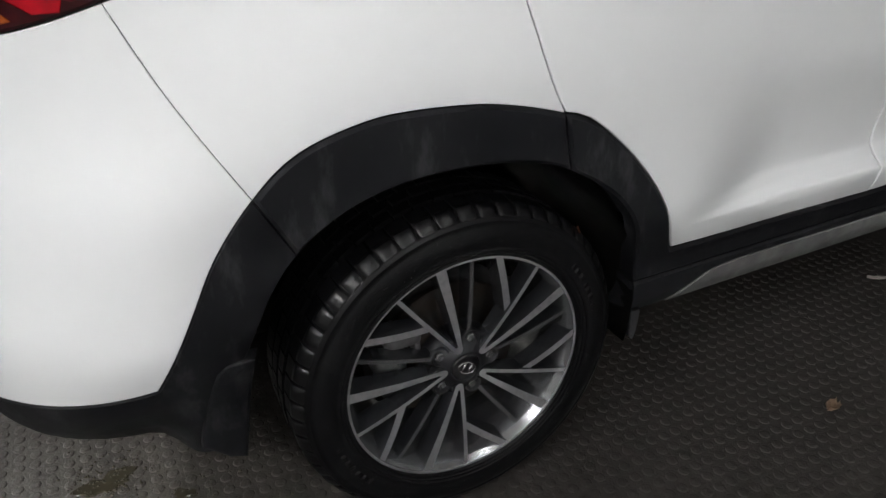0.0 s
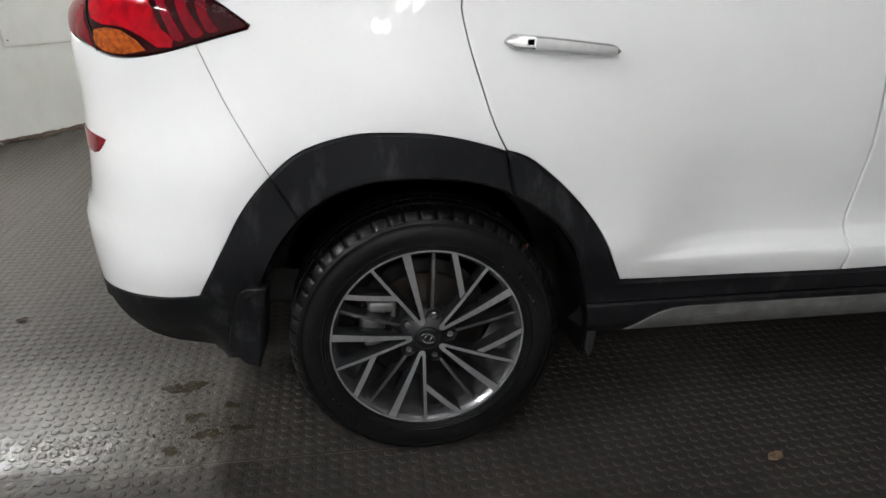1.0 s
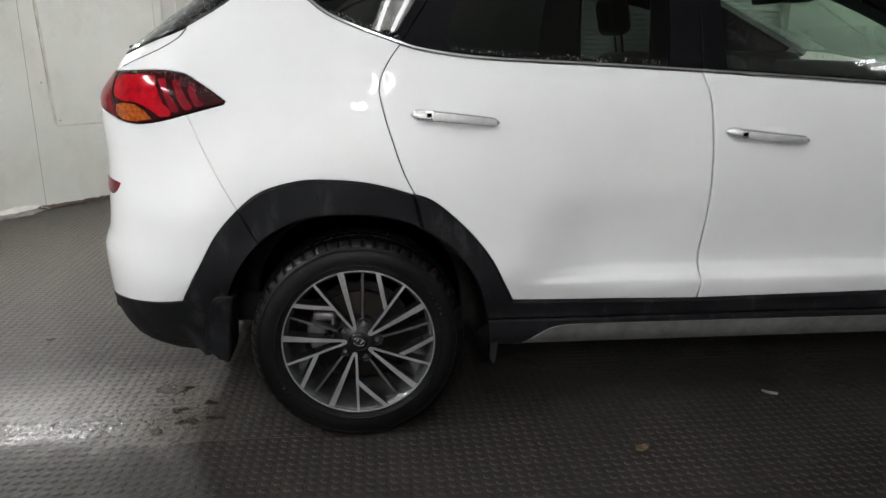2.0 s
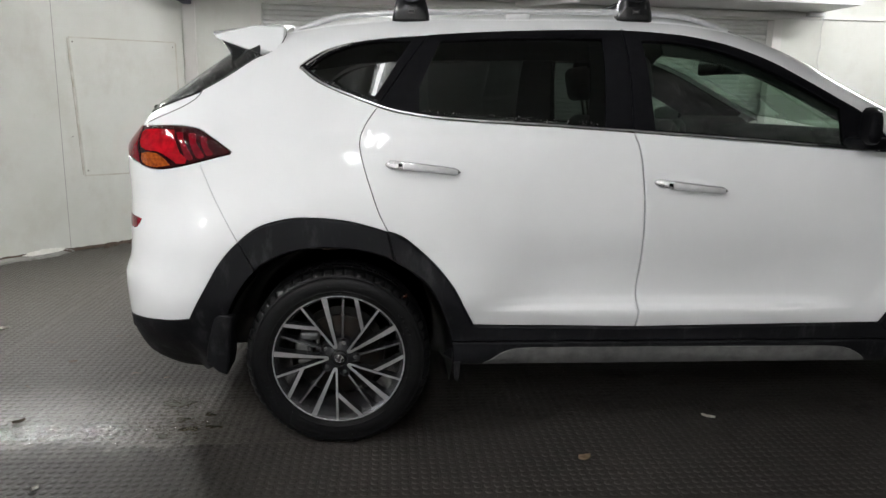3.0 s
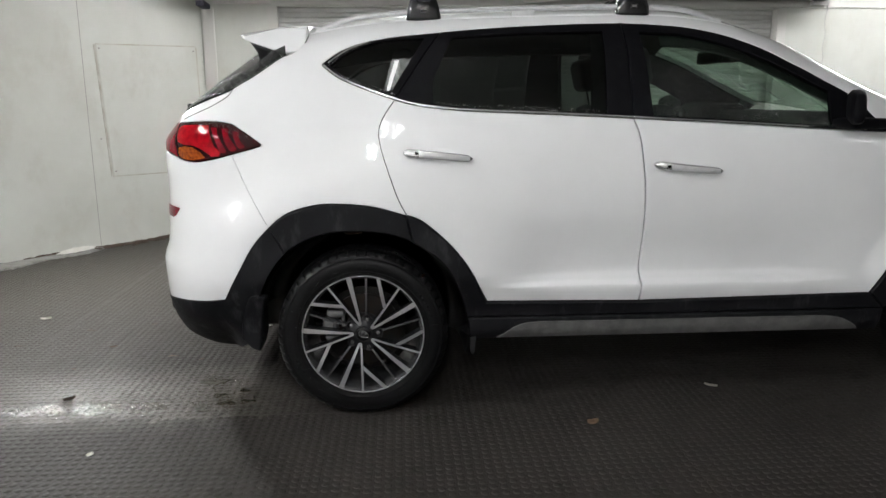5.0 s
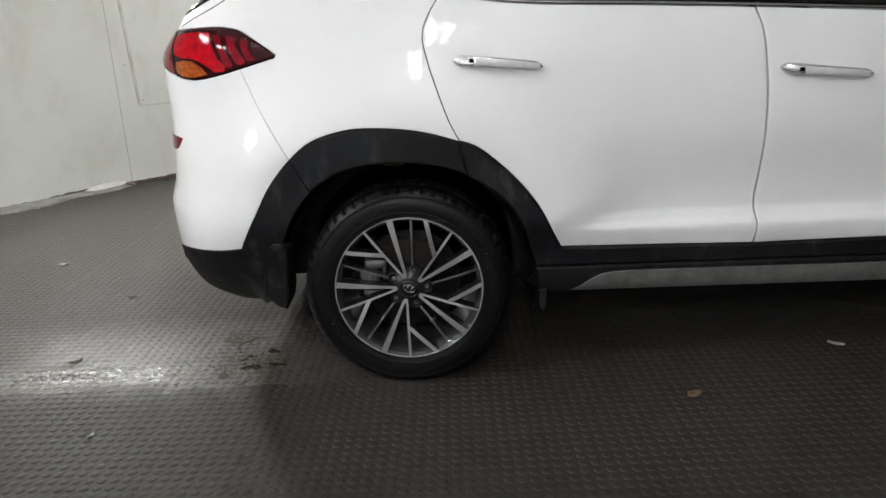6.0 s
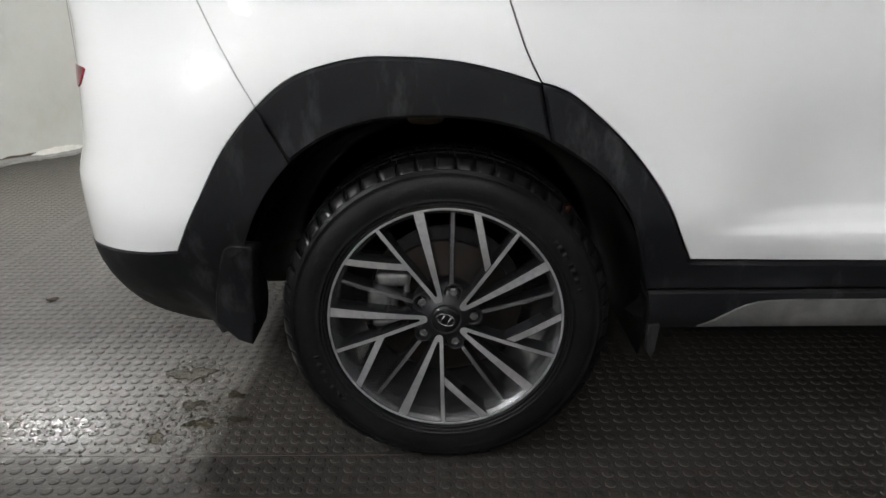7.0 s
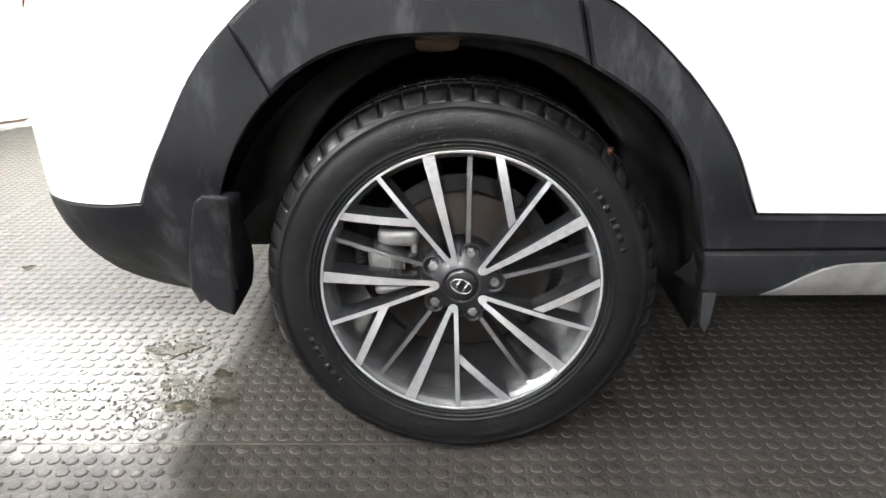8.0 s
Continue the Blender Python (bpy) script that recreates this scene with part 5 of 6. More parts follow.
CONCRETE = material("worn_concrete", (0.050, 0.046, 0.042), 0.62, spots=(0.036, 0.0335, 0.0305), scale=2.6, rough_spots=0.3, bump=0.35, bump_scale=60)
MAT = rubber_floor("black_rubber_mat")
WALL = material("dirty_white_wall", (0.602, 0.61, 0.570), 0.6, spots=(0.523, 0.53, 0.485), scale=1.1, rough_spots=0.15, bump=0.15, bump_scale=25)
dirty(WALL, (0.42, 0.40, 0.34), 0.4, 2.3, 0.6)
MORTAR = material("pale_mortar", (0.30, 0.295, 0.28), 0.85, spots=(0.20, 0.195, 0.18), scale=9, bump=0.5, bump_scale=40)
# whiter than the other walls, to throw fill light onto the car's side
BOUNCE_WALL = material("bounce_wall_white", (0.80, 0.80, 0.78), 0.7, spots=(0.74, 0.74, 0.72), scale=1.3, bump=0.12, bump_scale=30)
PANEL = material("painted_board", (0.60, 0.59, 0.565), 0.5, spots=(0.57, 0.56, 0.525), scale=1.6, bump=0.1, bump_scale=40)
SHUTTER = material("white_shutter", (0.62, 0.62, 0.60), 0.45, spots=(0.52, 0.52, 0.50), scale=2.5)
SOFFIT = material("grey_sheet_metal", (0.52, 0.52, 0.51), 0.5, metal=0.1, spots=(0.42, 0.42, 0.41), scale=1.5)
CEILING = material("pale_ceiling", (0.55, 0.55, 0.53), 0.8, spots=(0.46, 0.46, 0.44), scale=1.3)
FIXTURE = material("white_enamel", (0.75, 0.75, 0.74), 0.4, spots=(0.68, 0.68, 0.66), scale=15)
LEAF = material("dry_leaf", (0.27, 0.18, 0.11), 0.7, spots=(0.15, 0.085, 0.05), scale=60)
PETAL = material("reddish_leaf", (0.20, 0.08, 0.045), 0.7, spots=(0.12, 0.045, 0.03), scale=80)
PALE = material("pale_scrap", (0.55, 0.52, 0.47), 0.7, spots=(0.42, 0.40, 0.36), scale=60)
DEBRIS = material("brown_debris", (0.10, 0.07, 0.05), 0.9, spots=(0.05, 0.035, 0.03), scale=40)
WATER = material("dirty_water", (0.030, 0.026, 0.018), 0.10, spots=(0.045, 0.039, 0.027), scale=12)
FILLER = material("grubby_filler", (0.42, 0.40, 0.33), 0.8, spots=(0.57, 0.56, 0.52), scale=9, bump=0.3, bump_scale=60)
PURPLE = material("violet_steel", (0.03, 0.027, 0.055), 0.5, spots=(0.022, 0.019, 0.04), scale=20)
HIGH = 2.75


def slab(name, corners, z0, z1, mat, label="", category="", kind="structure"):
    """An upright or level block over a ground outline."""
    bm = bmesh.new()
    lo = [bm.verts.new((x, y, z0)) for x, y in corners]
    hi = [bm.verts.new((x, y, z1)) for x, y in corners]
    n = len(corners)
    for i in range(n):
        bm.faces.new((lo[i], lo[(i + 1) % n], hi[(i + 1) % n], hi[i]))
    bm.faces.new(hi)
    bm.faces.new(lo[::-1])
    bmesh.ops.recalc_face_normals(bm, faces=bm.faces[:])
    return tagged(part(name, bm, mat, None, smooth_faces=False), label, category, kind=kind)


tagged(slab("floor", [(-12, -9), (9, -9), (9, 8), (-12, 8)], -0.30, -0.0015, CONCRETE, "worn grey concrete floor, damp", "floor"))
CORNER = Vector((-1.75, 4.66))
ALONG = Vector((-.634, -.773)).normalized()         # the splayed wall, from the corner towards the camera's side
BACK = Vector((1, .045)).normalized()              # the wall with the shutter
INTO = Vector((-ALONG.y, ALONG.x)) * 1.0            # from the splayed wall into the room
if INTO.x < 0:
    INTO = -INTO
OUT = Vector((BACK.y, -BACK.x))                     # from the back wall into the room
if OUT.y > 0:
    OUT = -OUT


def on_left(a, d):
    return tuple(CORNER + ALONG * a + INTO * d)


def on_back(a, d):
    return tuple(CORNER + BACK * a + OUT * d)


def block(name, where, a0, a1, d0, d1, z0, z1, mat, label="", category="", parent=None, bevel=0.0, kind=""):
    """A block on one of the two walls: from a0 to a1 along it, d0 to d1 into the room."""
    bm = bmesh.new()
    lo = [bm.verts.new((*where(a, d), z0)) for a, d in ((a0, d0), (a1, d0), (a1, d1), (a0, d1))]
    hi = [bm.verts.new((v.co.x, v.co.y, z1)) for v in lo]
    for i in range(4):
        bm.faces.new((lo[i], lo[(i + 1) % 4], hi[(i + 1) % 4], hi[i]))
    bm.faces.new(hi)
    bm.faces.new(lo[::-1])
    bmesh.ops.recalc_face_normals(bm, faces=bm.faces[:])
    if bevel:
        bmesh.ops.bevel(bm, geom=bm.edges[:], offset=bevel, segments=2, affect="EDGES")
    ob = part(name, bm, mat, parent, smooth_faces=False)
    return tagged(ob, label, category, kind=kind) if (label or category or kind) else ob


block("wall_west", on_left, -.3, 15, -.25, 0, -.01, HIGH, WALL, "dirty white plastered wall, scuffed near the floor", "wall", kind="structure")
# board screwed over an old opening, and seams of the sheeting
BOARD = [(1.105, 1.78), (.10, 1.81), (.085, .628), (1.055, .643)]


def wall_plate(name, corners, d0, d1, mat, parent=None, bevel=0.0):
    """A flat piece on the splayed wall between four corners given along it and up."""
    bm = bmesh.new()
    near = [bm.verts.new((*on_left(a, d1), z)) for a, z in corners]
    back = [bm.verts.new((*on_left(a, d0), z)) for a, z in corners]
    bm.faces.new(near)
    bm.faces.new(back[::-1])
    for k in range(4):
        bm.faces.new((near[k], back[k], back[(k + 1) % 4], near[(k + 1) % 4]))
    bmesh.ops.recalc_face_normals(bm, faces=bm.faces[:])
    if bevel:
        bmesh.ops.bevel(bm, geom=bm.edges[:], offset=bevel, segments=2, affect="EDGES")
    return part(name, bm, mat, parent, smooth_faces=False)


board = tagged(wall_plate("wall_board", BOARD, .001, .013, WALL, bevel=.003), "white painted board fixed crookedly over an opening in the wall", "board")
# grubby filler along the board's four edges
for k in range(4):
    (a0, z0), (a1, z1) = BOARD[k], BOARD[(k + 1) % 4]
    n = Vector((z1 - z0, a0 - a1)).normalized() * (.016 if k in (1, 3) else .011)
    wall_plate("filler", [(a0, z0), (a1, z1), (a1 + n.x, z1 + n.y), (a0 + n.x, z0 + n.y)], .001, .0075, FILLER, board)
for a, z in ((.13, 1.77), (1.08, 1.75), (1.03, .68)):
    block("screw", on_left, a - .005, a + .005, .012, .015, z - .005, z + .005, RUST, parent=board)
block("trim_sheet", on_left, 1.235, 3.6, .003, .010, .004, 2.40, WALL, "white sheet fixed flat to the wall", "wall panel", bevel=.003, kind="structure")
block("trim_joint", on_left, 1.229, 1.234, .001, .0045, .004, 2.40, MORTAR, "dirty joint between two wall sheets", "joint", kind="structure")
block("nail", on_left, 1.133, 1.139, .001, .012, .971, .977, RUST, "rusty nail in the white wall", "nail")
block("corner_post", on_back, .012, .125, .003, .03, 0, 2.2, PANEL, "white boxed-in post in the corner", "post", bevel=.006, kind="structure")
bracket = block("bracket", on_back, .02, .10, .03, .30, 2.17, 2.22, PURPLE, "dark violet steel bracket at the top of the corner post", "bracket", bevel=.006)
# back wall with the roller shutter
for name, a0, a1, z0, z1 in (("wall_north_pier", 0, .69, -.01, HIGH), ("wall_north_lintel", .69, 5.97, 2.205, HIGH), ("wall_north_end", 5.97, 10.5, -.01, HIGH)):
    block(name, on_back, a0, a1, -.25, 0, z0, z1, WALL, "white painted wall beside a roller shutter", "wall", kind="structure")
shutter = thing("roller_shutter", "closed white roller shutter with narrow horizontal slats", "roller shutter")
shutter.location = (*on_back(3.8, 0), 0)
SLAT = .047
bm = bmesh.new()
prof = [(-.112, 0), (-.103, .004), (-.099, .016), (-.099, .031), (-.103, .043), (-.112, .047)]
for k0, k1 in zip(prof, prof[1:]):
    q = [bm.verts.new((*on_back(a, d), zz)) for a, d, zz in ((.70, *k0), (5.96, *k0), (5.96, *k1), (.70, *k1))]
    bm.faces.new(q)
bmesh.ops.recalc_face_normals(bm, faces=bm.faces[:])
slat = part("slat", bm, SHUTTER, shutter, smooth_faces=False)
slat.matrix_parent_inverse = Matrix.Translation((-shutter.location.x, -shutter.location.y, 0))
for i in range(1, 47):
    o = new("slat", slat.data)
    o.parent = shutter
    o.matrix_parent_inverse = slat.matrix_parent_inverse
    o.location = (0, 0, i * SLAT)
for a in (.68, 5.96):
    g = block("guide_rail", on_back, a - .045, a + .055, -.09, .035, 0, 2.205, PANEL, parent=shutter, bevel=.004)
    g.matrix_parent_inverse = slat.matrix_parent_inverse
block("wall_behind_shutter", on_back, .60, 6.05, -.24, -.20, -.01, HIGH, WALL, "plain wall behind the shutter", "wall", kind="structure")
block("trim_header", on_back, .13, 10.4, .0, .03, 2.225, 2.275, PANEL, "white painted strip above the shutter", "trim", kind="structure")
# grey sheet soffit that hangs in front of the back wall, and a strut under it
soffit = block("soffit", on_back, .13, 6.42, .031, .62, 2.29, 2.31, SOFFIT, "grey sheet metal soffit above the shutter", "soffit", kind="structure")
block("soffit_edge", on_back, .13, 6.42, .62, .65, 2.29, HIGH, SOFFIT, "grey metal edge of the soffit", "soffit", kind="structure")
bm = bmesh.new()
tube(bm, [(*on_back(3.2, .06), 2.27), (*on_back(3.45, .35), 2.266), (*on_back(3.65, .6), 2.262)], .035, 6)
tagged(part("strut", bm, PANEL), "white metal strut under the ceiling", "strut")
bm = bmesh.new()
tube(bm, [(*on_back(6.446 + .012 * math.sin(i * 1.7), .04), 2.28 - i * .07) for i in range(13)], .0028, 6)
tagged(part("hanging_cable", bm, SOFFIT), "thin grey cable hanging down the white wall", "cable")
bm = bmesh.new()
box(bm, (-.09, -.03, -.02), (.09, .03, .02), .008)
ob = tagged(part("junction_box", bm, FIXTURE), "small white junction box above the cable", "junction box")
ob.location = (*on_back(6.35, .06), 2.265)
# unseen walls close the place behind the camera; the south one bounces fill light
slab("wall_south", [(-12, -5.45), (9, -5.45), (9, -5.2), (-12, -5.2)], -.01, HIGH, BOUNCE_WALL, "plain white wall, out of view", "wall")
slab("wall_east", [(8.6, -8.5), (8.85, -8.5), (8.85, 7), (8.6, 7)], -.01, HIGH, WALL, "plain white wall, out of view", "wall")
slab("ceiling", [(-12, -9), (9, -9), (9, 8), (-12, 8)], HIGH, HIGH + .2, CEILING, "pale ceiling", "ceiling")


# twin-tube lamps on the ceiling, out of view, some added only as fill
def lamp_fixture(place, glow, long=1.5, tubes=(-.06, .06), label="unseen twin-tube fluorescent ceiling lamp, lit"):
    lit = glowing("fluorescent_tube", (0.985, 0.985, 0.992), glow)
    l = thing("ceiling_lamp", label, "ceiling lamp", "ceiling lamps")
    bm = bmesh.new()
    box(bm, (-.11, -long / 2 - .03, -.055), (.11, long / 2 + .03, 0), .01)
    part("tray", bm, FIXTURE, l, smooth_faces=False)
    for d in tubes:
        bm = bmesh.new()
        tube(bm, [(d, -long / 2, -.085), (d, long / 2, -.085)], .016, 8)
        part("tube", bm, lit, l)
        for e in (-1, 1):
            bm = bmesh.new()
            box(bm, (d - .014, e * (long / 2 + .012) - .011, -.105), (d + .014, e * (long / 2 + .012) + .011, -.05), .003)
            part("lamp_holder", bm, FIXTURE, l)
    l.matrix_basis = place


for x, y, turn, glow, long in LAMPS:
    lamp_fixture(pose(x, y, HIGH, 0, 0, turn), glow, long)
# a floodlight on a bracket, high on the splayed wall, tilted down into the room
def flood_lamp(spot, aim):
    l = thing("floodlight", "grey floodlight on a bracket high on the white wall, lit", "floodlight")
    bm = bmesh.new()
    box(bm, (-.21, -.14, -.07), (.21, .14, -.012), .012)
    for lo, hi in (((-.212, -.145, -.02), (-.19, .145, .10)), ((.19, -.145, -.02), (.212, .145, .10)), ((-.19, -.145, -.02), (.19, -.122, .10)), ((-.19, .122, -.02), (.19, .145, .10))):
        box(bm, lo, hi, .004)
    housing = part("housing", bm, SOFFIT, l)
    for i in range(8):
        bm = bmesh.new()
        x = -.175 + .05 * i
        box(bm, (x - .003, -.12, -.095), (x + .003, .12, -.068), .001)
        part("cooling_fin", bm, SOFFIT, housing)
    bm = bmesh.new()
    box(bm, (-.188, -.118, -.011), (.188, .118, -.004))
    part("lens", bm, glowing("floodlight_lens", (0.992, 0.984, 0.968), FLOOD), l, "bright white lens", smooth_faces=False)
    bm = bmesh.new()
    for x in (-.225, .219):
        box(bm, (x, -.02, -.20), (x + .006, .02, -.02), .002)
    box(bm, (-.225, -.02, -.206), (.225, .02, -.20), .002)
    part("bracket", bm, STEEL, l)
    w = Vector(aim).normalized()
    u = Vector((0, 0, 1)).cross(w).normalized()
    l.matrix_basis = Matrix.Translation(spot) @ Matrix((u, w.cross(u), w)).transposed().to_4x4()


flood_lamp((*on_left(1.80, .20), 2.34), (.95, -1.1, -.80))

# ---------------------------------------------------------------- rubber mats with raised studs, laid in strips
PITCH = .0357
MAT_EDGE = .05
LEFT_EDGE = -1.80                  # seam of the mats behind the car
ring = [(math.cos(k * math.tau / 10), math.sin(k * math.tau / 10)) for k in range(10)]
unit = np.array([(.0132 * c, .0132 * s, 0) for c, s in ring] + [(.0122 * c, .0122 * s, .0014) for c, s in ring] + [(.0102 * c, .0102 * s, .0019) for c, s in ring])
unit_faces = [(k, (k + 1) % 10, 10 + (k + 1) % 10, 10 + k) for k in range(10)] + [(10 + k, 10 + (k + 1) % 10, 20 + (k + 1) % 10, 20 + k) for k in range(10)]
rng = np.random.default_rng(4)
WIDE = PITCH * 34


def foot_of_wall(x):
    return CORNER.y + (x - CORNER.x) * ALONG.y / ALONG.x if x < CORNER.x else CORNER.y + (x - CORNER.x) * BACK.y


strips = [(-.021 + WIDE * k, *ys) for k in (-4, -3) for ys in ((-3.4, .0292), (.0308, .9992))]
strips += [(LEFT_EDGE - WIDE * k, 1.0008, 9.) for k in (2, 1)]
strips += [(-.021 + WIDE * k, *ys) for k in (-2, -1) for ys in ((-3.4, .0292), (.0308, .9992), (1.0008, 9.))] + [(-.021 + WIDE * k, -3.4, 9.) for k in (0, 1, 2)]
for x0, y0, y1 in strips:
    bm = bmesh.new()
    left = LEFT_EDGE if y0 > .9 and x0 + WIDE > LEFT_EDGE + .1 else -9.0
    box(bm, (max(x0, left) + .0004, y0, -.008), (x0 + WIDE - .0004, y1, 0.0))
    if y1 > 4:
        # cut along the foot of the wall
        for p, d in ((CORNER, ALONG), (CORNER, BACK)):
            n = Vector((-d.y, d.x, 0)) * (1 if d is BACK else -1)
            r = bmesh.ops.bisect_plane(bm, geom=bm.verts[:] + bm.edges[:] + bm.faces[:], plane_co=(p.x - n.x * (.004 if d is BACK else MAT_EDGE), p.y - n.y * (.004 if d is BACK else MAT_EDGE), 0), plane_no=n, clear_outer=True)
            bmesh.ops.holes_fill(bm, edges=[e for e in r["geom_cut"] if isinstance(e, bmesh.types.BMEdge)])
    me = bpy.data.meshes.new("rubber_mat")
    bm.to_mesh(me)
    bm.free()
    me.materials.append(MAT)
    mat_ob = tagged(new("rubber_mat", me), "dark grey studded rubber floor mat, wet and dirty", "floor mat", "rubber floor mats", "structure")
    low, high = max(y0, -1.7), min(y1, 4.4)
    nx, ny = 34, int((high - low) / PITCH)
    gx, gy = np.meshgrid(x0 + PITCH * (np.arange(nx) + .5), high - PITCH * (np.arange(ny) + .5))
    c = np.stack([gx.ravel(), gy.ravel(), np.zeros(nx * ny)], 1)
    c = c[np.array([(foot_of_wall(x) - y) * .773 > MAT_EDGE + .02 and x > left + .016 for x, y in c[:, :2]])]
    c[:, :2] += rng.normal(0, .0006, (len(c), 2))
    # the studs beside the wheel are pieces of their own, the rest one mesh
    near = (c[:, 0] > -1.06) & (c[:, 0] < -.42) & (c[:, 1] > -.42) & (c[:, 1] < .33)
    singles, c = c[near], c[~near]
    v = (c[:, None, :] + unit[None]).reshape(-1, 3)
    n = len(c)
    if len(singles):
        single = bpy.data.meshes.new("stud")
        single.from_pydata(unit.tolist(), [], [tuple(q) for q in unit_faces] + [tuple(range(20, 30))])
        single.polygons.foreach_set("use_smooth", [True] * len(single.polygons))
        single.materials.append(MAT)
        for px, py, pz in singles:
            one = new("stud", single)
            one.parent = mat_ob
            one.location = (px, py, 0)
    sd = bpy.data.meshes.new("stud")
    quads = (np.array(unit_faces)[None] + 30 * np.arange(n)[:, None, None]).reshape(-1, 4)
    tops = (np.arange(20, 30)[None] + 30 * np.arange(n)[:, None])
    sd.vertices.add(len(v))
    sd.vertices.foreach_set("co", v.ravel())
    loops = np.concatenate([quads.ravel(), tops.ravel()])
    starts = np.concatenate([np.arange(len(quads)) * 4, len(quads) * 4 + np.arange(n) * 10])
    totals = np.concatenate([np.full(len(quads), 4), np.full(n, 10)])
    sd.loops.add(len(loops))
    sd.loops.foreach_set("vertex_index", loops.astype(np.int32))
    sd.polygons.add(len(starts))
    sd.polygons.foreach_set("loop_start", starts.astype(np.int32))
    sd.polygons.foreach_set("loop_total", totals.astype(np.int32))
    sd.polygons.foreach_set("use_smooth", np.ones(len(starts), dtype=bool))
    sd.update(calc_edges=True)
    sd.materials.append(MAT)
    so = new("studs", sd)
    so.parent = mat_ob
    tagged(so, "raised round studs of the mat", kind="stuff")


# ---------------------------------------------------------------- small things on the floor
def scrap(name, x, y, size, turn, mat, label, curl=.3, long=1.6, z=0.001, tilt=0):
    """A small curled leaf or flake lying on the mat."""
    bm = bmesh.new()
    n = 9
    rows = []
    rnd = random.Random(int(1000 * (x + 10 * y)))
    for i in range(n):
        t = i / (n - 1)
        w = size * .5 * math.sin(math.pi * (.06 + .9 * t)) ** .8 * (1 + .45 * rnd.uniform(-1, 1))
        row = []
        for j in range(5):
            u = j / 2 - 1
            row.append(bm.verts.new(((t - .5) * size * long, u * w, size * curl * (u * u * .6 + (t - .5) ** 2 * 1.2) + rnd.uniform(0, .04) * size + .0015)))
        rows.append(row)
    for a, b in zip(rows, rows[1:]):
        for j in range(4):
            bm.faces.new((a[j], b[j], b[j + 1], a[j + 1]))
    bmesh.ops.solidify(bm, geom=bm.faces[:], thickness=.0012)
    ob = part(name, bm, mat)
    tagged(ob, label, name.replace("_", " "))
    ob.matrix_basis = pose(x, y, z, tilt, 0, turn)


scrap("leaf", .92, -.165, .036, 10, LEAF, "small dry brown leaf lying on the rubber mat", curl=.7, long=1.3)
scrap("leaf", -1.308, .241, .034, 40, DEBRIS, "small dark curled leaf on the wet mat", curl=.45, long=1.5)
scrap("leaf", -1.385, .95, .026, 20, DEBRIS, "small dark leaf on the mat behind the car")
scrap("paper_scrap", 1.557, .188, .017, -35, PALE, "small pale twisted scrap on the rubber mat", curl=.8, long=3.4)
scrap("paper_scrap", -1.007, -.285, .022, 80, PALE, "small pale flake on the rubber mat")
scrap("paper_scrap", -.623, 1.258, .035, 20, PALE, "small pale flake on the mat under the car")
scrap("paper_scrap", -.74, -.686, .03, 20, PALE, "small pale flake on the rubber mat")
scrap("paper_scrap", -1.997, 1.507, .04, 10, PALE, "small pale flake on the floor")
# pools of dirty water between the studs, with a ragged rim
def pool(x, y, wide, deep, seed, level=.0024):
    rnd = random.Random(seed)
    bm = bmesh.new()
    ph = [rnd.uniform(0, 6.28) for _ in range(4)]
    rim = []
    for k in range(48):
        a = k * math.tau / 48
        r = 1 + .28 * math.sin(2 * a + ph[0]) + .20 * math.sin(3 * a + ph[1]) + .13 * math.sin(7 * a + ph[2]) + .07 * rnd.uniform(-1, 1)
        rim.append((x + .5 * wide * r * math.cos(a), y + .5 * deep * r * math.sin(a)))
    hi = [bm.verts.new((px, py, level)) for px, py in rim]
    lo = [bm.verts.new((px + .004 * math.cos(k * math.tau / 48), py + .004 * math.sin(k * math.tau / 48), .0004)) for k, (px, py) in enumerate(rim)]
    bm.faces.new(hi)
    for k in range(48):
        bm.faces.new((lo[k], lo[(k + 1) % 48], hi[(k + 1) % 48], hi[k]))
    bmesh.ops.recalc_face_normals(bm, faces=bm.faces[:])
    ob = part("puddle", bm, WATER, None, smooth_faces=False)
    tagged(ob, "small puddle of dirty water on the rubber mat", "puddle", "puddles behind the wheel")


pool(-.715, .415, .10, .065, 1)
pool(-.660, .250, .05, .035, 2)
pool(-.610, .165, .06, .045, 3)
pool(-.70, .10, .045, .03, 5)
pool(-.52, .18, .05, .03, 7)
pool(-.56, .30, .04, .03, 9)
# drops that lie scattered round the pools
bm = bmesh.new()
rnd = random.Random(12)
for k in range(1000):
    cx, cy, wide, deep = ((-.715, .415, .055, .055), (-.64, .24, .05, .05), (-.60, .17, .06, .06), (-.64, .27, .13, .13), (-1.12, .15, .26, .06), (-.80, .12, .20, .05))[k % 6]
    px, py = cx + rnd.gauss(0, wide), cy + rnd.gauss(0, deep)
    s = .0016 + .0040 * rnd.random() ** 2
    r = bmesh.ops.create_icosphere(bm, subdivisions=1, radius=1)
    for v in r["verts"]:
        v.co = Vector((px + v.co.x * s, py + v.co.y * s * rnd.uniform(.7, 1.2), .0020 + max(v.co.z, -.2) * s * .45))
tagged(part("water_drops", bm, WATER), "scattered drops of water on the mat", "water drops", kind="stuff")
# leaf caught on the tyre tread
scrap("leaf", .246, .020, .013, 62, PETAL, "small reddish-brown leaf stuck to the tyre tread", z=.588, long=2.6, tilt=75)
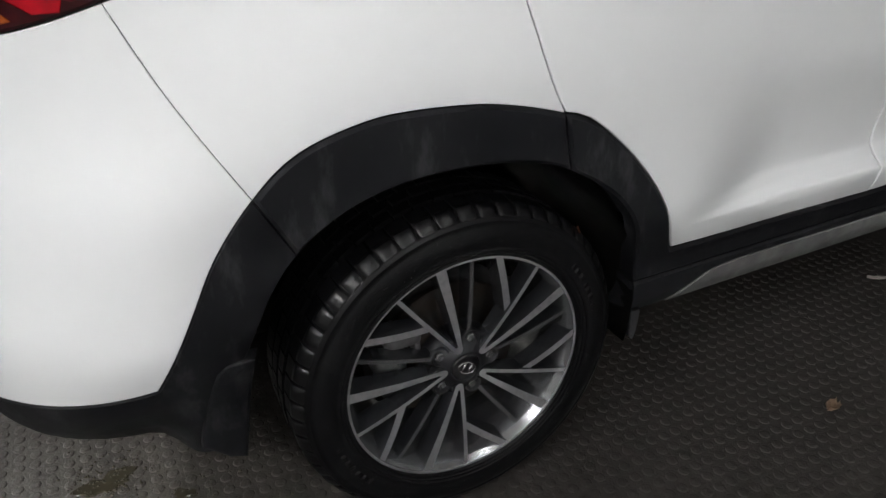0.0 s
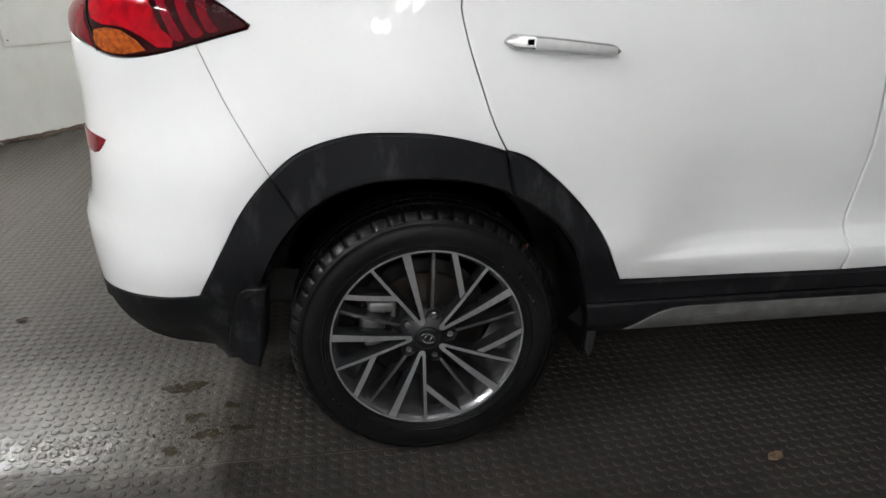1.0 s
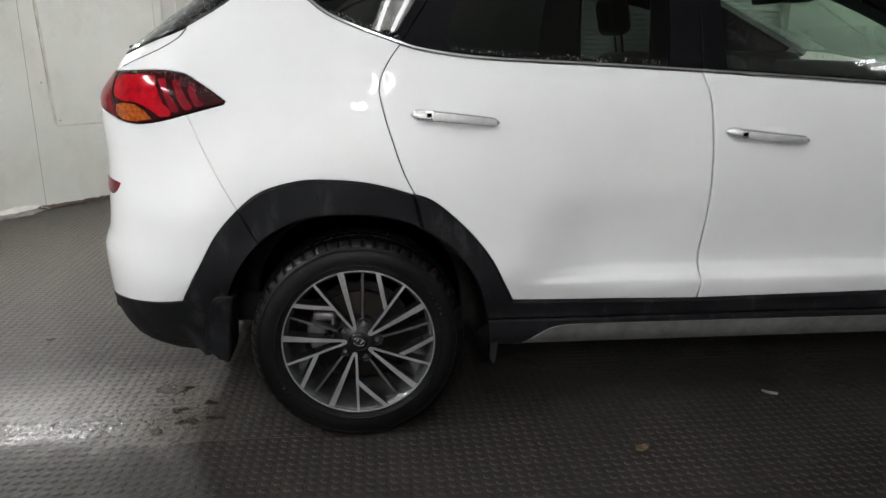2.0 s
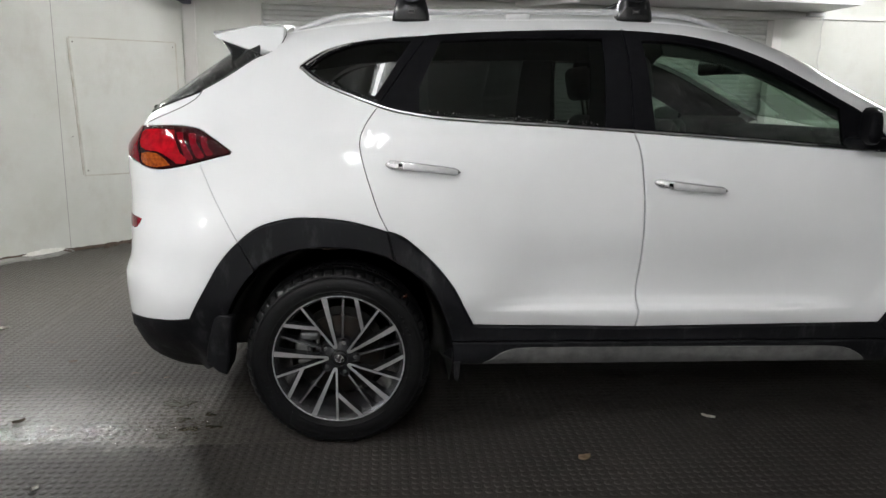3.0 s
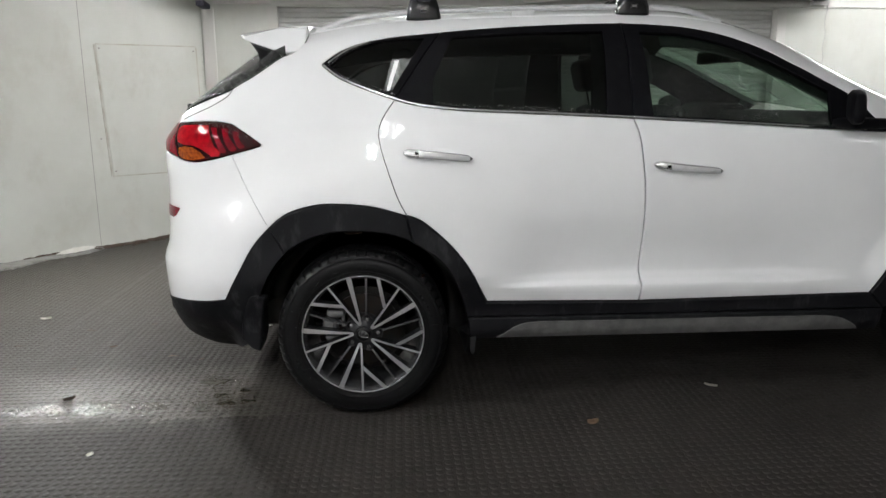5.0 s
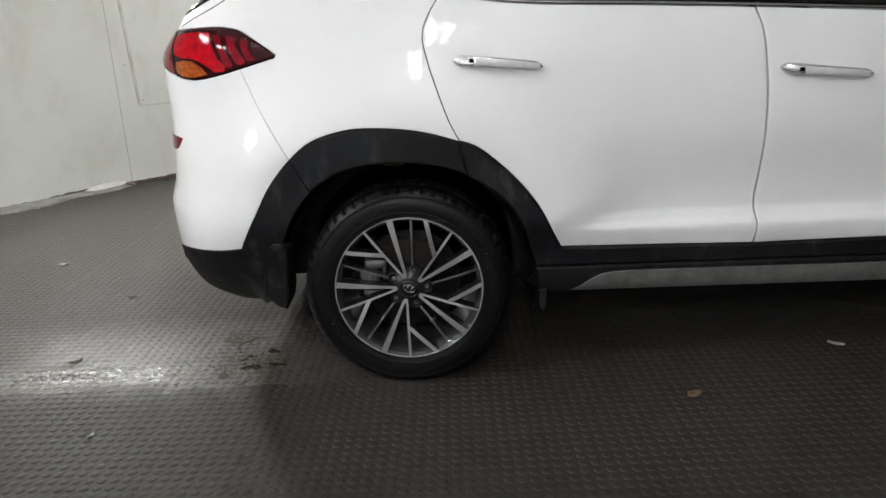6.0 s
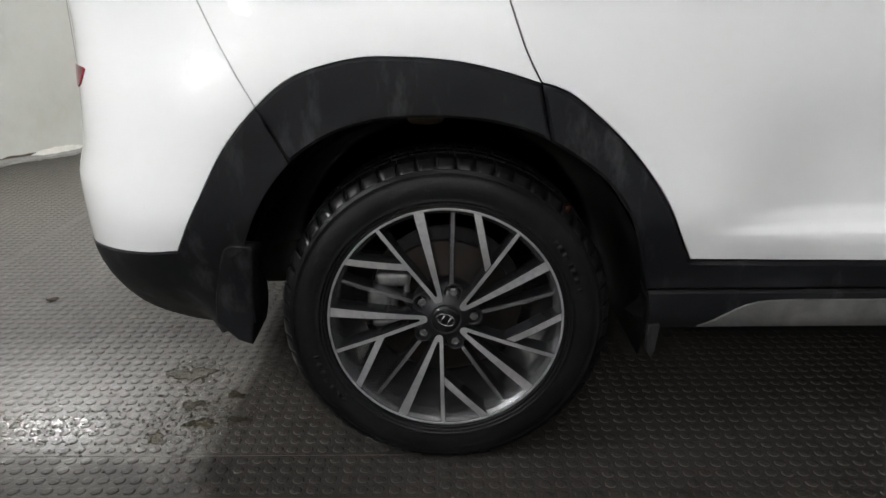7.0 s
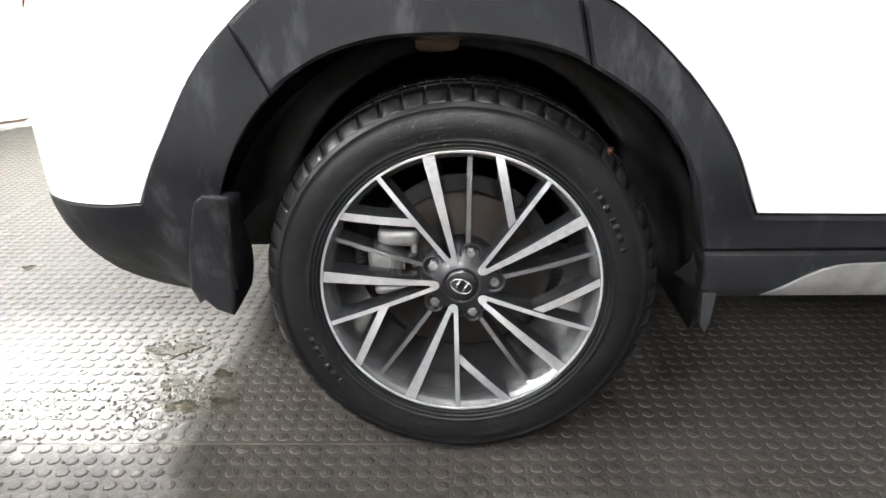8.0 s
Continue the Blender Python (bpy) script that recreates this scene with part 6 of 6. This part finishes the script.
# foot of the splayed wall: a broken strip of mortar, a heap of white plaster, rubble and grit
PLASTER = material("white_plaster", (0.78, 0.77, 0.73), 0.8, spots=(0.66, 0.65, 0.60), scale=14, bump=0.4, bump_scale=50)
rnd = random.Random(3)
bm = bmesh.new()
back_row, front_row = [], []
for k in range(121):
    a = .95 + .034 * k
    d = .12 + .05 * math.sin(3.1 * a + 1) + .035 * math.sin(9.7 * a) + .02 * rnd.uniform(-1, 1) - .10 * max(0, 1.35 - a) / .4
    d = max(d, .012)
    back_row.append(bm.verts.new((*on_left(a, .003), .024)))
    front_row.append((bm.verts.new((*on_left(a, d - .006), .013 + .004 * rnd.random())), bm.verts.new((*on_left(a, d), -.004))))
for k in range(120):
    bm.faces.new((back_row[k], back_row[k + 1], front_row[k + 1][0], front_row[k][0]))
    bm.faces.new((front_row[k][0], front_row[k + 1][0], front_row[k + 1][1], front_row[k][1]))
bmesh.ops.recalc_face_normals(bm, faces=bm.faces[:])
tagged(part("trim_mortar", bm, MORTAR, smooth_faces=False), "broken strip of pale mortar along the foot of the wall", "mortar", kind="structure")
bm = bmesh.new()
rows_ = []
for i in range(25):
    u = i / 24
    a = 1.24 + .40 * u
    reach = (.03 + .12 * u) * math.sin(math.pi * min(max(.08 + .9 * u, 0), 1)) ** .5 * (1 + .12 * rnd.uniform(-1, 1))
    tall = .035 * math.sin(math.pi * (.1 + .85 * u)) ** .7 * (1 + .1 * rnd.uniform(-1, 1))
    row = []
    for j in range(8):
        t = j / 7
        row.append(bm.verts.new((*on_left(a, .004 + reach * t), max(tall * (1 - t) ** 1.5, 0) + .026 * (1 - t) - .003 + .003 * rnd.random())))
    rows_.append(row)
for p, q in zip(rows_, rows_[1:]):
    for j in range(7):
        bm.faces.new((p[j], q[j], q[j + 1], p[j + 1]))
bmesh.ops.recalc_face_normals(bm, faces=bm.faces[:])
tagged(part("plaster_patch", bm, PLASTER), "flat patch of white plaster against the foot of the wall", "plaster")


def lumps(count, lo, hi, spread, small, large, seed):
    rnd = random.Random(seed)
    bm = bmesh.new()
    for k in range(count):
        a, d = rnd.uniform(lo, hi), abs(rnd.gauss(0, spread)) + .008
        s = small + (large - small) * rnd.random() ** 2
        p = Vector((*on_left(a, d), .0 if d > .15 or a < 1.0 else .012))
        r = bmesh.ops.create_icosphere(bm, subdivisions=1, radius=s)
        kx, ky = rnd.uniform(.8, 1.8), rnd.uniform(.8, 1.4)
        for v in r["verts"]:
            v.co = Vector((v.co.x * kx, v.co.y * ky, max(v.co.z, -.2 * s) * .7)) * rnd.uniform(.85, 1.15) + p
    return part("rubble", bm, DEBRIS, smooth_faces=False)


tagged(lumps(45, .55, 1.3, .03, .008, .028, 8), "dark lumps of rubble along the foot of the wall", "rubble", kind="stuff")
tagged(lumps(110, .3, 5.2, .02, .004, .013, 9), "dark grit in the gap between wall and floor", "grit", kind="stuff")
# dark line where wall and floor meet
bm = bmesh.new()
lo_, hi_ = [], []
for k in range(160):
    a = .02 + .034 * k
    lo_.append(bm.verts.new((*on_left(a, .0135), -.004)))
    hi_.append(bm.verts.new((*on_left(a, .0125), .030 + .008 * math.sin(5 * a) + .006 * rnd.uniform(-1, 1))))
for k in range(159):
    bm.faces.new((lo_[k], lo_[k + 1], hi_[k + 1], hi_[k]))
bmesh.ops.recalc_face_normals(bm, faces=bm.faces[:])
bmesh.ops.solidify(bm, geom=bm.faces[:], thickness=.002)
tagged(part("trim_wall_foot", bm, DEBRIS, smooth_faces=False), "dark ragged edge at the foot of the wall", "trim", kind="structure")
# dark twigs and crumbs that lie about on the mats
def twig(x, y, long, turn):
    bm = bmesh.new()
    rnd = random.Random(int(1000 * (x + 10 * y)))
    tube(bm, [((t - .5) * long, .12 * long * math.sin(4 * t + rnd.random()), .005 + .002 * math.sin(5 * t)) for t in (0, .3, .6, 1)], [.0012, .0020, .0018, .0008], 6)
    ob = tagged(part("twig", bm, DEBRIS), "short dark twig lying on the rubber mat", "twig", "twigs on the floor")
    ob.matrix_basis = pose(x, y, 0, 0, 0, turn)


for x, y, long, turn in ((-1.02, .78, .05, 20), (-.86, .72, .03, 50), (-1.45, .62, .04, -20), (-1.62, 1.25, .06, 10), (-1.30, 1.35, .04, 60), (-1.9, 1.0, .05, 30)):
    twig(x, y, long, turn)
